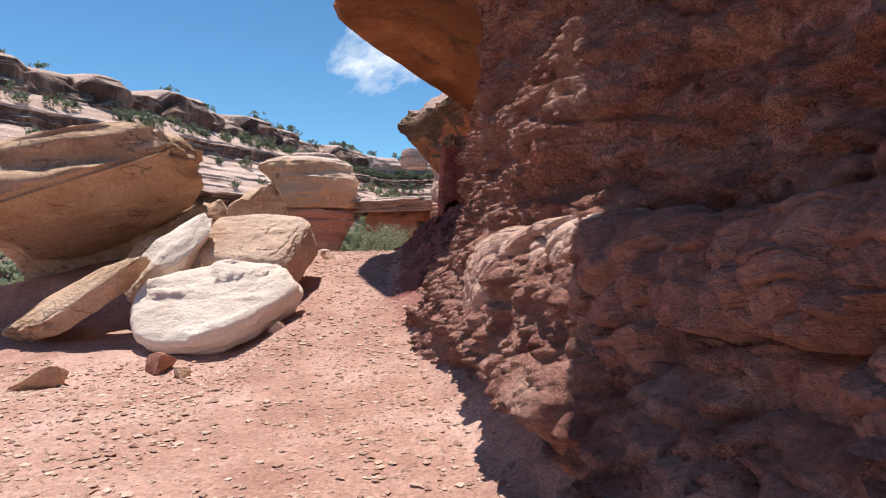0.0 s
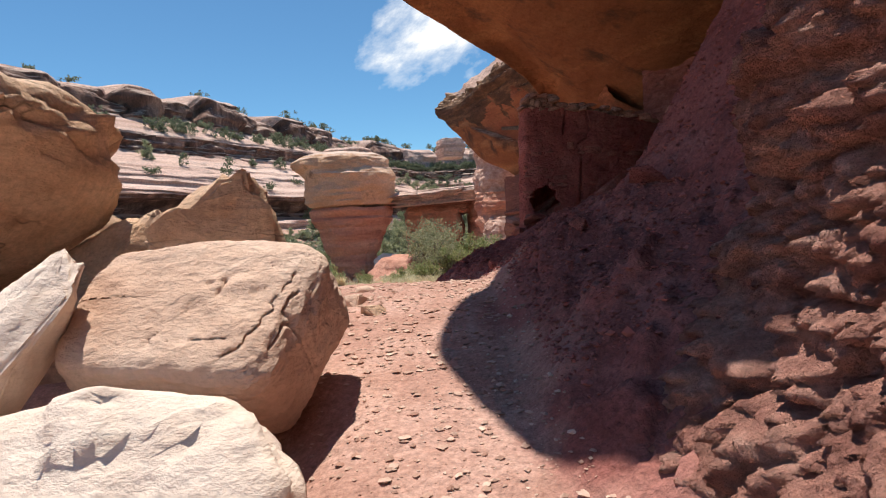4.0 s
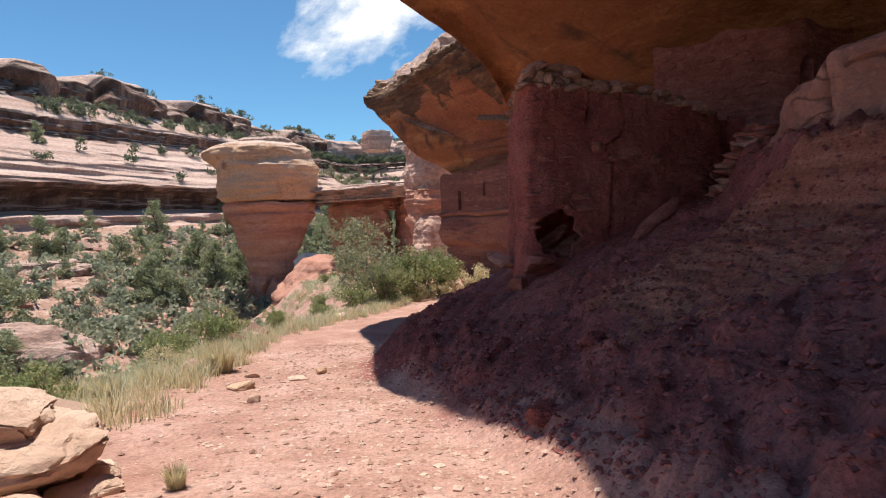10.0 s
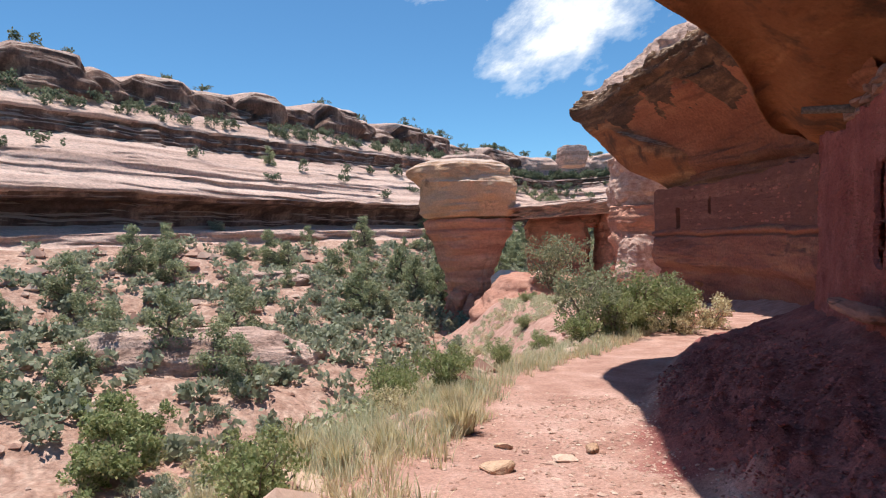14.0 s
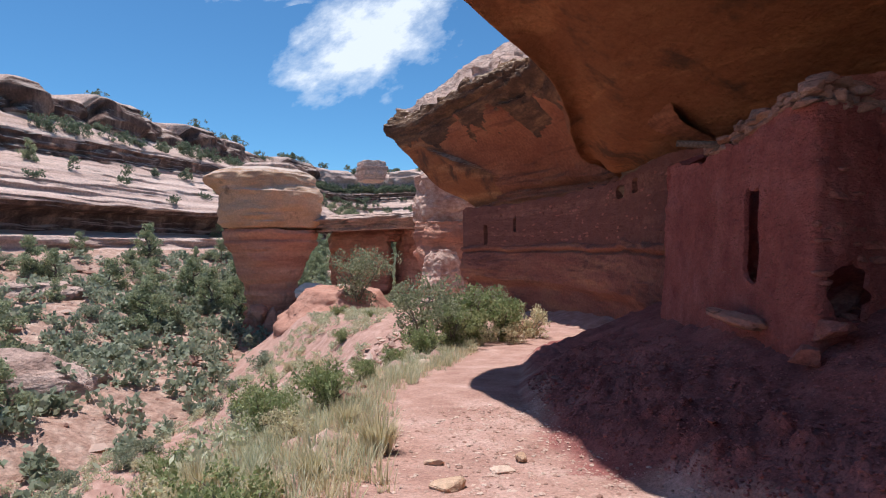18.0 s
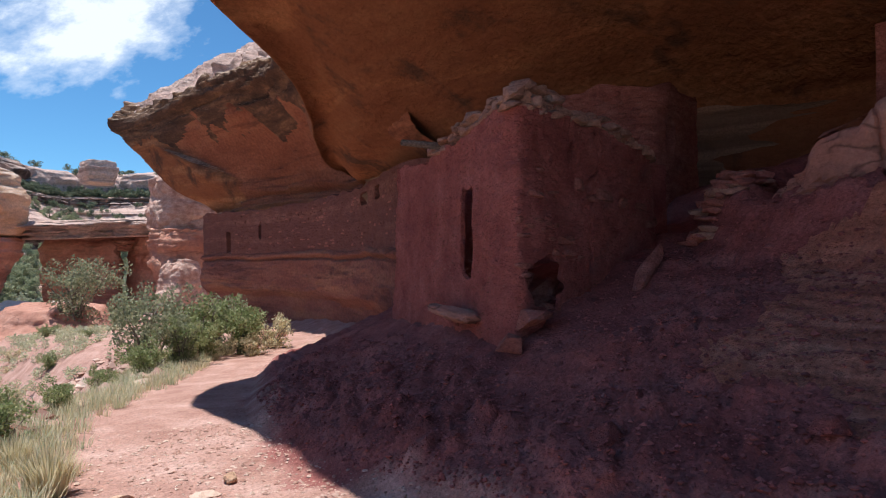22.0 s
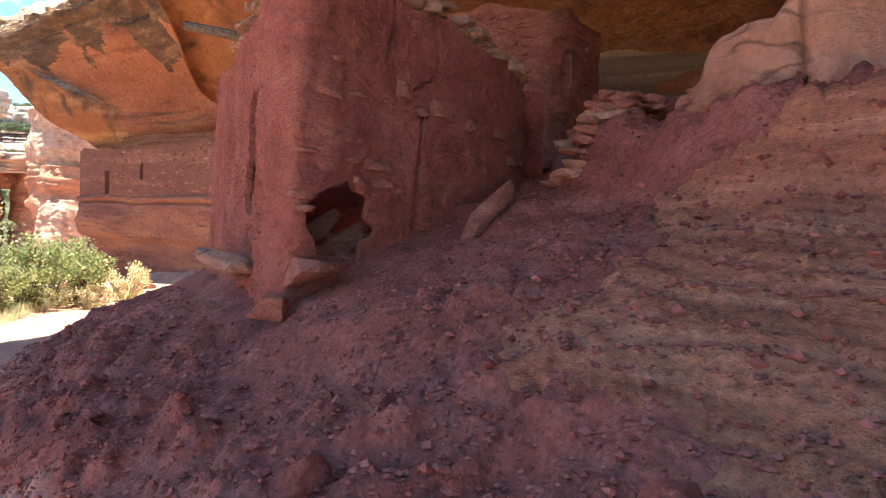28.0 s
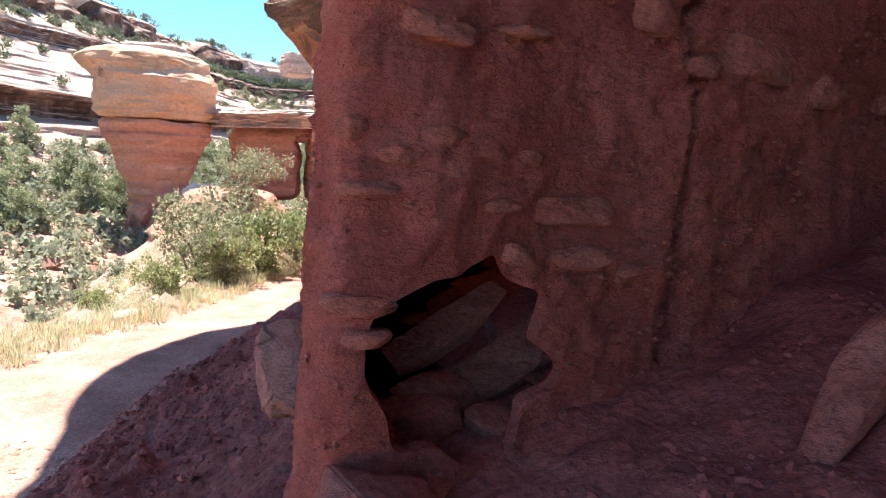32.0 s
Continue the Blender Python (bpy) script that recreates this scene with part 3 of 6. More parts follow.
def pale_bulge():
    """The rounded pale band in the foot of the red wall, swelling to one knob."""
    ys = np.linspace(-3.9, 2.4, 640)
    vs = np.linspace(0, 1, 130)

    def f(y, v):
        x = np.interp(y, [p[0] for p in WALL_LINE], [p[1] for p in WALL_LINE])
        a = v * math.pi
        reach = np.interp(y, (-3.9, -3.2, -1.9, -1.35, -0.9, 0.5, 1.2, 2.4), (0.1, 0.16, 0.18, 0.24, 0.34, 0.38, 0.22, -0.45))
        tall = np.interp(y, (-3.9, -1.9, -0.9, 0.6, 1.4, 2.4), (0.3, 0.34, 0.52, 0.6, 0.45, 0.2))
        zc = np.interp(y, (-3.9, -1.9, -0.9, 0.5, 1.4, 2.4), (0.1, 0.04, -0.14, -0.26, -0.32, -0.4))
        q = P3(y, a * 0.35, 0.5)
        d1, d2, who = cells(q * (2.0, 1.9, 1) + 0.2 * vnoise(q * 4, 8)[:, None], 143)
        e1, e2, whb = cells(q * (6.0, 7.0, 1) + 0.25 * vnoise(q * 9, 9)[:, None], 146)
        h1, h2, whc = cells(q * (13, 15, 1), 149)
        lump = 0.09 * smooth(0.0, 0.2, d2 - d1) + 0.2 * who + 0.025 * smooth(0, 0.2, e2 - e1) + 0.05 * whb - 0.06 + 0.01 * smooth(0, 0.2, h2 - h1) + 0.015 * whc
        out = reach * np.sin(a) ** 0.7 + (lump - 0.1) * np.sin(a) ** 0.4 * smooth(2.4, 1.9, y) + 0.08 * fbm(q * 1.5, 3, 141) * np.sin(a)
        seam = np.min([np.abs(y - j + 0.05 * vnoise(P3(a * 2, j, 0), 155)) for j in (-1.55, -2.0, -2.35, -2.85, -3.3)], axis=0)
        out = out - 0.07 * smooth(0.035, 0.008, seam) * np.sin(a)
        return P3(x + 0.3 - out, y, zc + tall * np.cos(a) + 0.03 * fbm(q * 4, 3, 151))

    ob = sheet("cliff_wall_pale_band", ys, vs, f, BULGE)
    # below y -1.35 the band's shade is painted on with the darker copy
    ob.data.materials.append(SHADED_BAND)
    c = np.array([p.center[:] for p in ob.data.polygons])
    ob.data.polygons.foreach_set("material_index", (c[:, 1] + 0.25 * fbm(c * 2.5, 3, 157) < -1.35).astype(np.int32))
    return tagged(ob, "pale pink knobbly rock band jutting from the red wall", "rock wall", kind="structure")


pale_bulge()

# plan and height of the brow's lip, and of the back where roof meets wall
LIP = np.array(((2.2, -14, 5.6), (1.42, -3.2, 5.3), (1.62, -0.55, 5.3), (3.0, 0.75, 5.2), (2.6, 4.3, 5.3), (1.12, 5.55, 6.1), (-0.1, 6.0, 6.9), (-1.0, 8.2, 7.3), (0.08, 11.4, 7.4), (-2.0, 15.5, 7.6), (-2.35, 18.1, 8.0), (-3.0, 21, 8.8), (-3.75, 23.7, 9.6), (-2.9, 25.9, 9.2), (-0.5, 27.8, 8.2), (1.6, 29.6, 7.2), (2.7, 32, 6.2), (3.6, 34.6, 5.3), (4.9, 37, 5.0), (9, 40, 5.2)))
BACK = np.array(((6, -14, 5), (5.5, -6, 5), (5.5, -3, 5), (5.5, 2, 5), (5.5, 5, 4.5), (6.5, 6.5, 4.4), (8.2, 7.3, 4.6), (9.3, 8.2, 4.5), (10.8, 11, 4.4), (12, 14.5, 4.4), (12.4, 18, 4.7), (11, 21, 4.8), (9.4, 23.4, 4.7), (8.2, 25.4, 4.5), (7.4, 27.2, 4.4), (6.9, 29.6, 4.35), (6.7, 32, 4.3), (6.8, 35, 4.3), (7.4, 38, 4.3), (9.5, 42, 4.4)))


def along(table, u):
    """Smooth interpolation of a table of points at u in 0..1."""
    k = np.linspace(0, 1, len(table))
    fine = np.linspace(0, 1, 800)
    out = []
    for c in range(3):
        col = np.interp(fine, k, table[:, c])
        for _ in range(500):
            col[1:-1] = (col[:-2] + 2 * col[1:-1] + col[2:]) / 4
        out.append(np.interp(u, fine, col))
    return out


def alcove_roof():
    us = np.linspace(0, 1, 420)
    vs = np.linspace(0, 1, 150)

    def f(u, v):
        lx, ly, lz = along(LIP, u)
        bx, by, bz = along(BACK, u)
        q = v * 10
        dx, dy = bx - lx, by - ly
        n = np.hypot(dx, dy)
        dx, dy = dx / n, dy / n
        o = np.interp(q, (0, 1.2, 2.2, 2.8, 3.2, 3.6), (16, 7, 2.2, 0.6, 0.0, 0.25))
        oz = np.interp(q, (0, 1.2, 2.2, 2.8, 3.2, 3.6), (11, 7, 3.2, 1.7, 0.6, 0.0))
        k = np.clip((q - 3.6) / 5.4, 0, 1)
        d = np.where(q < 3.6, o, 0.25 + (n - 0.25) * k)
        z = np.where(q < 3.6, lz + oz, lz + (bz - lz) * k ** 1.6 + 0.35 * np.sin(k * 9) * (1 - k))
        z = np.where(q > 9, z - (q - 9) * 5.0, z)
        x, y = lx + dx * d, ly + dy * d
        p = P3(x, y, z)
        w = 0.45 * fbm(p * 0.16, 4, 71) + 0.10 * ridged(p * (0.5, 0.5, 1.6), 4, 75) + 0.04 * fbm(p * (2, 2, 5), 3, 78)
        return P3(x - dx * w * 0.5, y - dy * w * 0.5, z + w * 0.7)

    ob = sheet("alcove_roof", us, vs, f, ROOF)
    return tagged(ob, "rounded orange sandstone brow over the alcove, streaked dark", "rock overhang", kind="structure")


roof = alcove_roof()



def alcove_back():
    line = np.array(((6.3, 36), (6.7, 31), (7.7, 26.5), (9.8, 22.5), (12.4, 18), (12.6, 12), (10.5, 9), (8.0, 7.6), (6, 7)), float)

    def f(u, z):
        k = np.linspace(0, 1, len(line))
        x, y = np.interp(u, k, line[:, 0]), np.interp(u, k, line[:, 1])
        p = P3(x, y, z)
        w = 0.35 * fbm(p * 0.3, 4, 151) + 0.16 * ridged(p * (0.3, 0.3, 2.2), 3, 154)
        return P3(x - w, y - w * 0.5, z)

    ob = sheet("alcove_back_wall", np.linspace(0, 1, 180), np.linspace(-1, 8, 90), f, PALEBACK)
    return tagged(ob, "layered grey-buff back wall of the alcove", "rock wall", kind="structure")


alcove_back()


def pink_ledge():
    """A row of jointed pink blocks from a low end by the tower to the alcove's side."""
    line = np.array(((4.7, 14.3), (4.15, 13.75), (3.9, 13.4), (3.92, 12.95), (4.1, 12.5), (4.55, 12.15), (5.1, 11.85), (5.7, 11.4), (6.3, 10.8), (6.8, 9.9), (7.4, 8.6), (8.2, 7.4)), float)
    seg = np.r_[0, np.cumsum(np.hypot(*np.diff(line, axis=0).T))]
    us = np.linspace(0, seg[-1], 520)
    vs = np.linspace(0, 1, 130)

    def f(u, v):
        x, y = np.interp(u, seg, line[:, 0]), np.interp(u, seg, line[:, 1])
        gx, gy = np.interp(u + 0.3, seg, line[:, 0]) - np.interp(u - 0.3, seg, line[:, 0]), np.interp(u + 0.3, seg, line[:, 1]) - np.interp(u - 0.3, seg, line[:, 1])
        n = np.hypot(gx, gy)
        nx, ny = -gy / n, gx / n
        back = np.interp(v, (0, 0.3, 0.6, 0.68, 0.76, 0.85, 1), (-0.08, 0.02, 0.1, 0.18, 0.34, 0.9, 3.2))
        top = np.interp(u, (0, 0.5, 0.95, 1.25, 1.75, 1.9, 2.9, 4, 6, 9), (2.05, 2.15, 2.25, 2.52, 2.56, 2.76, 2.92, 3.05, 3.3, 3.5))
        k = np.interp(v, (0, 0.3, 0.6, 0.68, 0.76, 0.85, 1), (0, 0.42, 0.86, 0.94, 0.985, 1.0, 1.0))
        z = 1.55 + (top - 1.55) * k
        p = P3(x, y, z)
        q = u + 0.22 * vnoise(P3(u * 1.5, z * 1.6, 0), 161)
        dist = np.min([np.abs(q - j) for j in (1.82, 3.1, 4.9, 6.6)], axis=0)
        cross = np.abs(z - 2.5 - 0.12 * np.sin(u * 3.1)) + 9 * smooth(2.2, 2.1, u) + 9 * smooth(3.1, 3.2, u)
        w = 0.10 * fbm(p * 0.9, 4, 163) + 0.035 * ridged(p * (1.8, 1.8, 1.4), 4, 164) + 0.012 * fbm(p * 9, 3, 165)
        w = w - 0.06 * smooth(0.022, 0.008, dist) - 0.03 * smooth(0.12, 0.02, dist) - 0.08 * smooth(0.022, 0.008, cross)
        low = smooth(2.12, 1.9, z + 0.14 * vnoise(P3(u * 5, 0, 0), 167))
        d1, d2, who = cells(p * (6, 6, 11), 169)
        w = w + low * (0.12 * smooth(0, 0.25, d2 - d1) * who - 0.05)
        return P3(x + nx * (back - w), y + ny * (back - w), z + 0.25 * w * smooth(0.55, 0.8, v))

    ob = sheet("pink_ledge", us, vs, f, LEDGE)
    return tagged(ob, "jointed pink sandstone blocks forming a ledge above the rubble", "rock ledge", kind="structure")


pink_ledge()

LIP2 = np.array(((14, 72, 11), (3, 67, 11.2), (-4, 63.5, 11.2), (-5.5, 62, 11.2), (-4.0, 59.5, 11.3), (-1.2, 54, 11.5), (1.2, 48, 11.4), (2.5, 43, 10.8), (3.3, 37, 10), (4.0, 28, 9)))
FOOT2 = np.array(((16, 70, 4.6), (8, 65, 4.6), (2.6, 61.5, 4.5), (0.95, 57.5, 4.3), (1.2, 55.6, 4.3), (2.6, 52.6, 4.7), (4.6, 48.6, 4.8), (6.0, 43.5, 4.7), (6.5, 37.5, 4.5), (5.9, 28, 4.3)))


def second_overhang():
    us, vs = np.linspace(0, 1, 430), np.linspace(0, 1, 260)

    def f(u, v):
        lx, ly, lz = along(LIP2, u)
        wx, wy, top = along(FOOT2, u)
        q = v * 10
        dx, dy = wx - lx, wy - ly
        n = np.hypot(dx, dy) + 1e-3
        dx, dy = dx / n, dy / n
        o = np.interp(q, (0, 1.2, 2.2, 2.8, 3.1, 3.2, 3.4, 3.6), (26, 11, 3.6, 1.2, 0.2, 0.0, 0.1, 0.6))
        oz = np.interp(q, (0, 1.2, 2.2, 2.8, 3.1, 3.2, 3.4, 3.6), (17, 8, 2.6, 1.1, 0.35, 0.1, -0.45, -0.7))
        k = np.clip((q - 3.6) / 2.8, 0, 1)
        w = np.clip((q - 6.4) / 3.6, 0, 1)
        hull = 0.6 + (n - 0.6) * (0.85 * k + 0.15 * k ** 3) + 1.0 * smooth(0.72, 0.93, k)
        d = np.where(q < 3.6, o, hull)
        z = np.where(q < 3.6, lz + oz, np.where(q < 6.4, lz - 0.7 - (lz - 0.7 - top) * k ** 1.05, top - w * 9.5))
        d = np.where(q > 6.4, n + 0.3 - 0.3 * w, d)
        dx, dy = np.where(q < 3.2, 0.95, dx), np.where(q < 3.2, 0.3, dy)
        x, y = lx + dx * d, ly + dy * d
        p = P3(x, y, z)
        under = smooth(3.6, 4.0, q) * smooth(6.4, 6.1, q)
        # a curling fold, behind which the roof steps back to a flat red panel
        edge = u + 0.022 * np.sin(k * 7.5) - 0.05 * k
        fold = smooth(0.475, 0.495, edge) * smooth(0.98, 0.9, u)
        lip = np.exp(-((edge - 0.468) / 0.012) ** 2)
        flute = 0.35 * ridged(P3(u * 26 + 0.5 * vnoise(P3(u * 9, z * 0.5, 0), 87), z * 0.12, 0), 2, 83) * under
        r = 0.45 * fbm(p * 0.14, 4, 81) + 0.12 * ridged(p * (0.3, 0.3, 1.8), 4, 85) + 0.4 * flute
        r = r + under * (0.7 * lip * smooth(0.1, 0.3, k) - 2.3 * fold * np.sin(np.pi * np.clip(k * 1.15 - 0.15, 0, 1)) ** 1.2)
        brow = smooth(2.2, 2.9, q) * smooth(4.6, 3.6, q)
        r = r + brow * (0.22 * ridged(P3(u * 7, z * 2.6, 0), 3, 89) + 0.12 * ridged(P3(u * 22, z * 6.5, 0), 3, 90))
        groove = smooth(0.4, 1.4, q) * smooth(3.0, 2.6, q)
        r = r + groove * 0.5 * ridged(P3((u * 30 + z * 0.55), z * 0.5, 0), 3, 92) + 0.05 * ridged(p * (1.2, 1.2, 4), 3, 94)
        r = r * np.where(q > 6.4, 0.3, 1)
        return P3(x - dx * r, y - dy * r, z + r * 0.4)

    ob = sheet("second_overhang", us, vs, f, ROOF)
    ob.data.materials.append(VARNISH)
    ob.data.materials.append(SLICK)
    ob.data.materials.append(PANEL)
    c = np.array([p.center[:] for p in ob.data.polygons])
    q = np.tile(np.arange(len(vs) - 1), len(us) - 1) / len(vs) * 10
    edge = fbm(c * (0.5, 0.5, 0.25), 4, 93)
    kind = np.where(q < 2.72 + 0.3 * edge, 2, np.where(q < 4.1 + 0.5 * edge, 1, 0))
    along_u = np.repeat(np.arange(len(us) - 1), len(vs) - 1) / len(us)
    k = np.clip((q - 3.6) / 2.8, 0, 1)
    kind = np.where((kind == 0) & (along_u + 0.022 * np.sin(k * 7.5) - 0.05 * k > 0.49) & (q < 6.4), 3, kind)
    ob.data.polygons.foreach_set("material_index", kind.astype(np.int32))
    return tagged(ob, "beaked sandstone overhang above a red ruin wall", "rock overhang", kind="structure")


overhang2 = second_overhang()


def butte():
    th = thing("butte", "mushroom-shaped sandstone butte with a pale flat cap and narrow red neck", "butte", at=(-22.4, 92, -18.0))
    vs = np.linspace(0, 2 * math.pi, 161)[:-1]

    def build(name, zs, rs, lean, mat, label, seed, n=120, lumps=0.0):
        us = np.linspace(0, 1, n)
        U, V = np.meshgrid(us, vs, indexing="ij")
        u, a = U.ravel(), V.ravel()
        z0 = np.array(zs, float)
        zz = np.interp(u, np.linspace(0, 1, n), np.interp(us, np.r_[0, np.cumsum(np.abs(np.diff(z0)) + 0.4)] / (np.abs(np.diff(z0)) + 0.4).sum(), z0))
        r = np.interp(us, np.r_[0, np.cumsum(np.abs(np.diff(z0)) + 0.4)] / (np.abs(np.diff(z0)) + 0.4).sum(), rs)
        r = np.interp(u, us, r)
        p = P3(np.cos(a) * 3, np.sin(a) * 3, zz)
        big = smooth(0.0, 2.0, r)
        r = r * (1 + 0.07 * fbm(p * 0.4, 3, seed) + 0.03 * ridged(p * (0.6, 0.6, 1.0), 4, seed + 3))
        beds = vnoise(P3(0.15 * np.cos(a), 0.15 * np.sin(a), zz * 1.1), seed + 9) + 0.6 * vnoise(P3(0.3 * np.cos(a), 0.3 * np.sin(a), zz * 3.1), seed + 10)
        r = r * (1 + 0.022 * np.sign(beds) * np.abs(beds) ** 0.5)
        joint = ridged(P3(np.cos(a) * 1.6, np.sin(a) * 1.6, zz * 0.07), 2, seed + 12)
        r = r * (1 - 0.07 * smooth(0.9, 1.5, joint))
        if lumps:
            d1, d2, who = cells(P3(np.cos(a) * 2.2, np.sin(a) * 2.2, zz * 0.32), seed + 15)
            r = r + lumps * (smooth(0, 0.3, d2 - d1) * (0.4 + who) - 0.6)
        # the cap reaches out in a beak to one side
        r = r * (1 + lean * smooth(0.2, 1.0, np.cos(a - 3.39)) * smooth(8.2, 10.2, zz) * big)
        return mesh_object(name, P3(r * np.cos(a) * 1.05, r * np.sin(a), zz + 18.0 + 0.15 * fbm(p * 0.5, 3, seed + 6)), grid_faces(n, len(vs), True), mat, th, label)

    build("foot", (-22, -17.5, -14, -11, -8.5, -6.6, -5.6, -5.2), (7.5, 5.0, 3.8, 3.5, 3.6, 3.4, 3.0, 0.1), 0.0, BUTTE_RED, "cracked red knobs at the butte's foot", 191, 90, 1.1)
    build("shaft", (-7.5, -5.2, -4.4, -3.0, -2.4, 0.7, 2.2, 2.5, 3.5, 3.9, 4.1), (2.7, 3.0, 3.3, 3.35, 3.7, 4.75, 5.45, 5.25, 5.75, 5.4, 0.1), 0.0, BUTTE_RED, "banded red sandstone shaft", 91)
    build("cap", (3.9, 4.2, 4.7, 6.5, 8.0, 8.6, 9.0, 9.9, 10.3, 10.9, 11.3, 11.7, 11.8), (3.8, 5.4, 5.8, 5.9, 6.05, 6.15, 6.0, 5.6, 5.5, 5.2, 4.6, 3.7, 0.05), 0.42, BUTTE, "yellow weathered cap rock", 97)
    build("crown_slab", (11.3, 11.6, 12.1, 12.4, 12.55), (2.0, 3.2, 3.3, 2.8, 0.05), 0.0, SLICK, "pale flat slab lying on the cap", 121, 30)
    return th


butte()

# ---- the tower ruin ----
def polyline(pts, n=600):
    """A smooth line through plan points, evenly spaced: places, outward normals and length."""
    p = np.array(pts, float)
    k = np.arange(len(p))
    fine = np.linspace(0, len(p) - 1, n)
    a = np.stack([np.interp(fine, k, p[:, 0]), np.interp(fine, k, p[:, 1])], 1)
    for _ in range(60):
        a[1:-1] = (a[:-2] + 2 * a[1:-1] + a[2:]) / 4
    seg = np.r_[0, np.cumsum(np.hypot(*np.diff(a, axis=0).T))]
    even = np.linspace(0, seg[-1], n)
    a = np.stack([np.interp(even, seg, a[:, 0]), np.interp(even, seg, a[:, 1])], 1)
    t = np.gradient(a, axis=0)
    t /= np.linalg.norm(t, axis=1)[:, None]
    return a, np.stack([t[:, 1], -t[:, 0]], 1), seg[-1], even


def mud_wall(name, pts, z0, top, holes, thick, lean, th, seed, mat, step=0.03, label="", rough=1.0, cracks=(), middle=None):
    """A mud wall along a plan line; top gives its height along the line; holes are outlines round (s, z)."""
    line, nrm, length, even = polyline(pts)
    ss = np.arange(0, length + step, step)
    n = int((max(top(ss)) - z0) / step) + 2
    S, K = np.meshgrid(ss, np.linspace(0, 1, n), indexing="ij")
    s = S.ravel()
    z = z0 + (top(s) - z0) * K.ravel()
    inside = np.zeros(len(s), bool)
    for cs, cz, rad in holes:
        ang, d = np.arctan2(z - cz, s - cs), np.hypot(s - cs, z - cz)
        r = rad(ang)
        near = (d - r < step * 0.5) & (r - d < step * 2.2)
        inside |= (d < r) | near
        s = np.where(near, cs + r * np.cos(ang), s)
        z = np.where(near, cz + r * np.sin(ang), z)
    p = P3(s, seed * 3.3, z)
    out = rough * (0.024 * fbm(p * 1.8, 4, seed) + 0.02 * ridged(p * 7, 3, seed + 4))
    d1, d2, who = cells(p * 16, seed + 9)
    out = out + rough * 0.02 * np.where(who > 0.6, smooth(0.4, 0.0, d1), 0)
    for path in cracks:
        for (s0, c0), (s1, c1) in zip(path[:-1], path[1:]):
            k = np.clip((z - c0) / (c1 - c0), 0, 1)
            wob = 0.012 * vnoise(P3(z * 9, seed, 0), 5)
            dist = np.hypot(s - (s0 + (s1 - s0) * k + wob), z - (c0 + (c1 - c0) * k))
            out = out - 0.15 * smooth(0.028, 0.012, dist * (1 + 0.6 * vnoise(P3(z * 6, 1, 0), 8)))
    x, y = np.interp(s, even, line[:, 0]), np.interp(s, even, line[:, 1])
    nx, ny = np.interp(s, even, nrm[:, 0]), np.interp(s, even, nrm[:, 1])
    x, y = x + nx * out, y + ny * out
    if middle:
        k = 1 - lean * (z - z0)
        x, y = middle[0] + (x - middle[0]) * k, middle[1] + (y - middle[1]) * k
    faces = [f for f in grid_faces(len(ss), n) if not all(inside[i] for i in f)]
    # back of the wall and the reveal round its edges
    m = len(x)
    edges = {}
    for f in faces:
        for i in range(4):
            edges[(f[i], f[(i + 1) % 4])] = True
    rim = [(b, a, a + m, b + m) for a, b in edges if (b, a) not in edges]
    pts3 = np.concatenate([P3(x, y, z), P3(x - nx * thick, y - ny * thick, z)])
    ob = mesh_object(name, pts3, faces + [tuple(i + m for i in reversed(f)) for f in faces] + rim, mat, th, label)
    ob.data.set_sharp_from_angle(angle=radians(55))
    return ob


def wall_point(pts, s, z, z0, lean, middle, out=0.0):
    """A point on the face of a leaning wall, and its outward heading in degrees."""
    line, nrm, length, even = polyline(pts)
    nx, ny = np.interp(s, even, nrm[:, 0]), np.interp(s, even, nrm[:, 1])
    x, y = np.interp(s, even, line[:, 0]) + nx * out, np.interp(s, even, line[:, 1]) + ny * out
    k = 1 - lean * (z - z0)
    return (middle[0] + (x - middle[0]) * k, middle[1] + (y - middle[1]) * k, z), math.degrees(math.atan2(ny, nx))


def ragged(w, h, seed, power=3.0, amount=0.035):
    ph = [random.Random(seed + k).uniform(0, 6.28) for k in range(8)]

    def rad(a):
        c, s = np.abs(np.cos(a)) + 1e-6, np.abs(np.sin(a)) + 1e-6
        r = ((c / w) ** power + (s / h) ** power) ** (-1 / power)
        for k in range(8):
            r = r * (1 + amount * np.sin(a * (k + 2) + ph[k]))
        return r

    return rad


MIDDLE = (3.6, 17.4)
TOWER = ((1.78, 19.95), (1.57, 18.2), (1.45, 16.6), (1.38, 15.6), (1.34, 15.12), (1.45, 14.84), (1.7, 14.86), (2.2, 15.03), (2.65, 15.14), (3.1, 15.3), (3.7, 15.55), (4.5, 16.0), (5.2, 16.8))


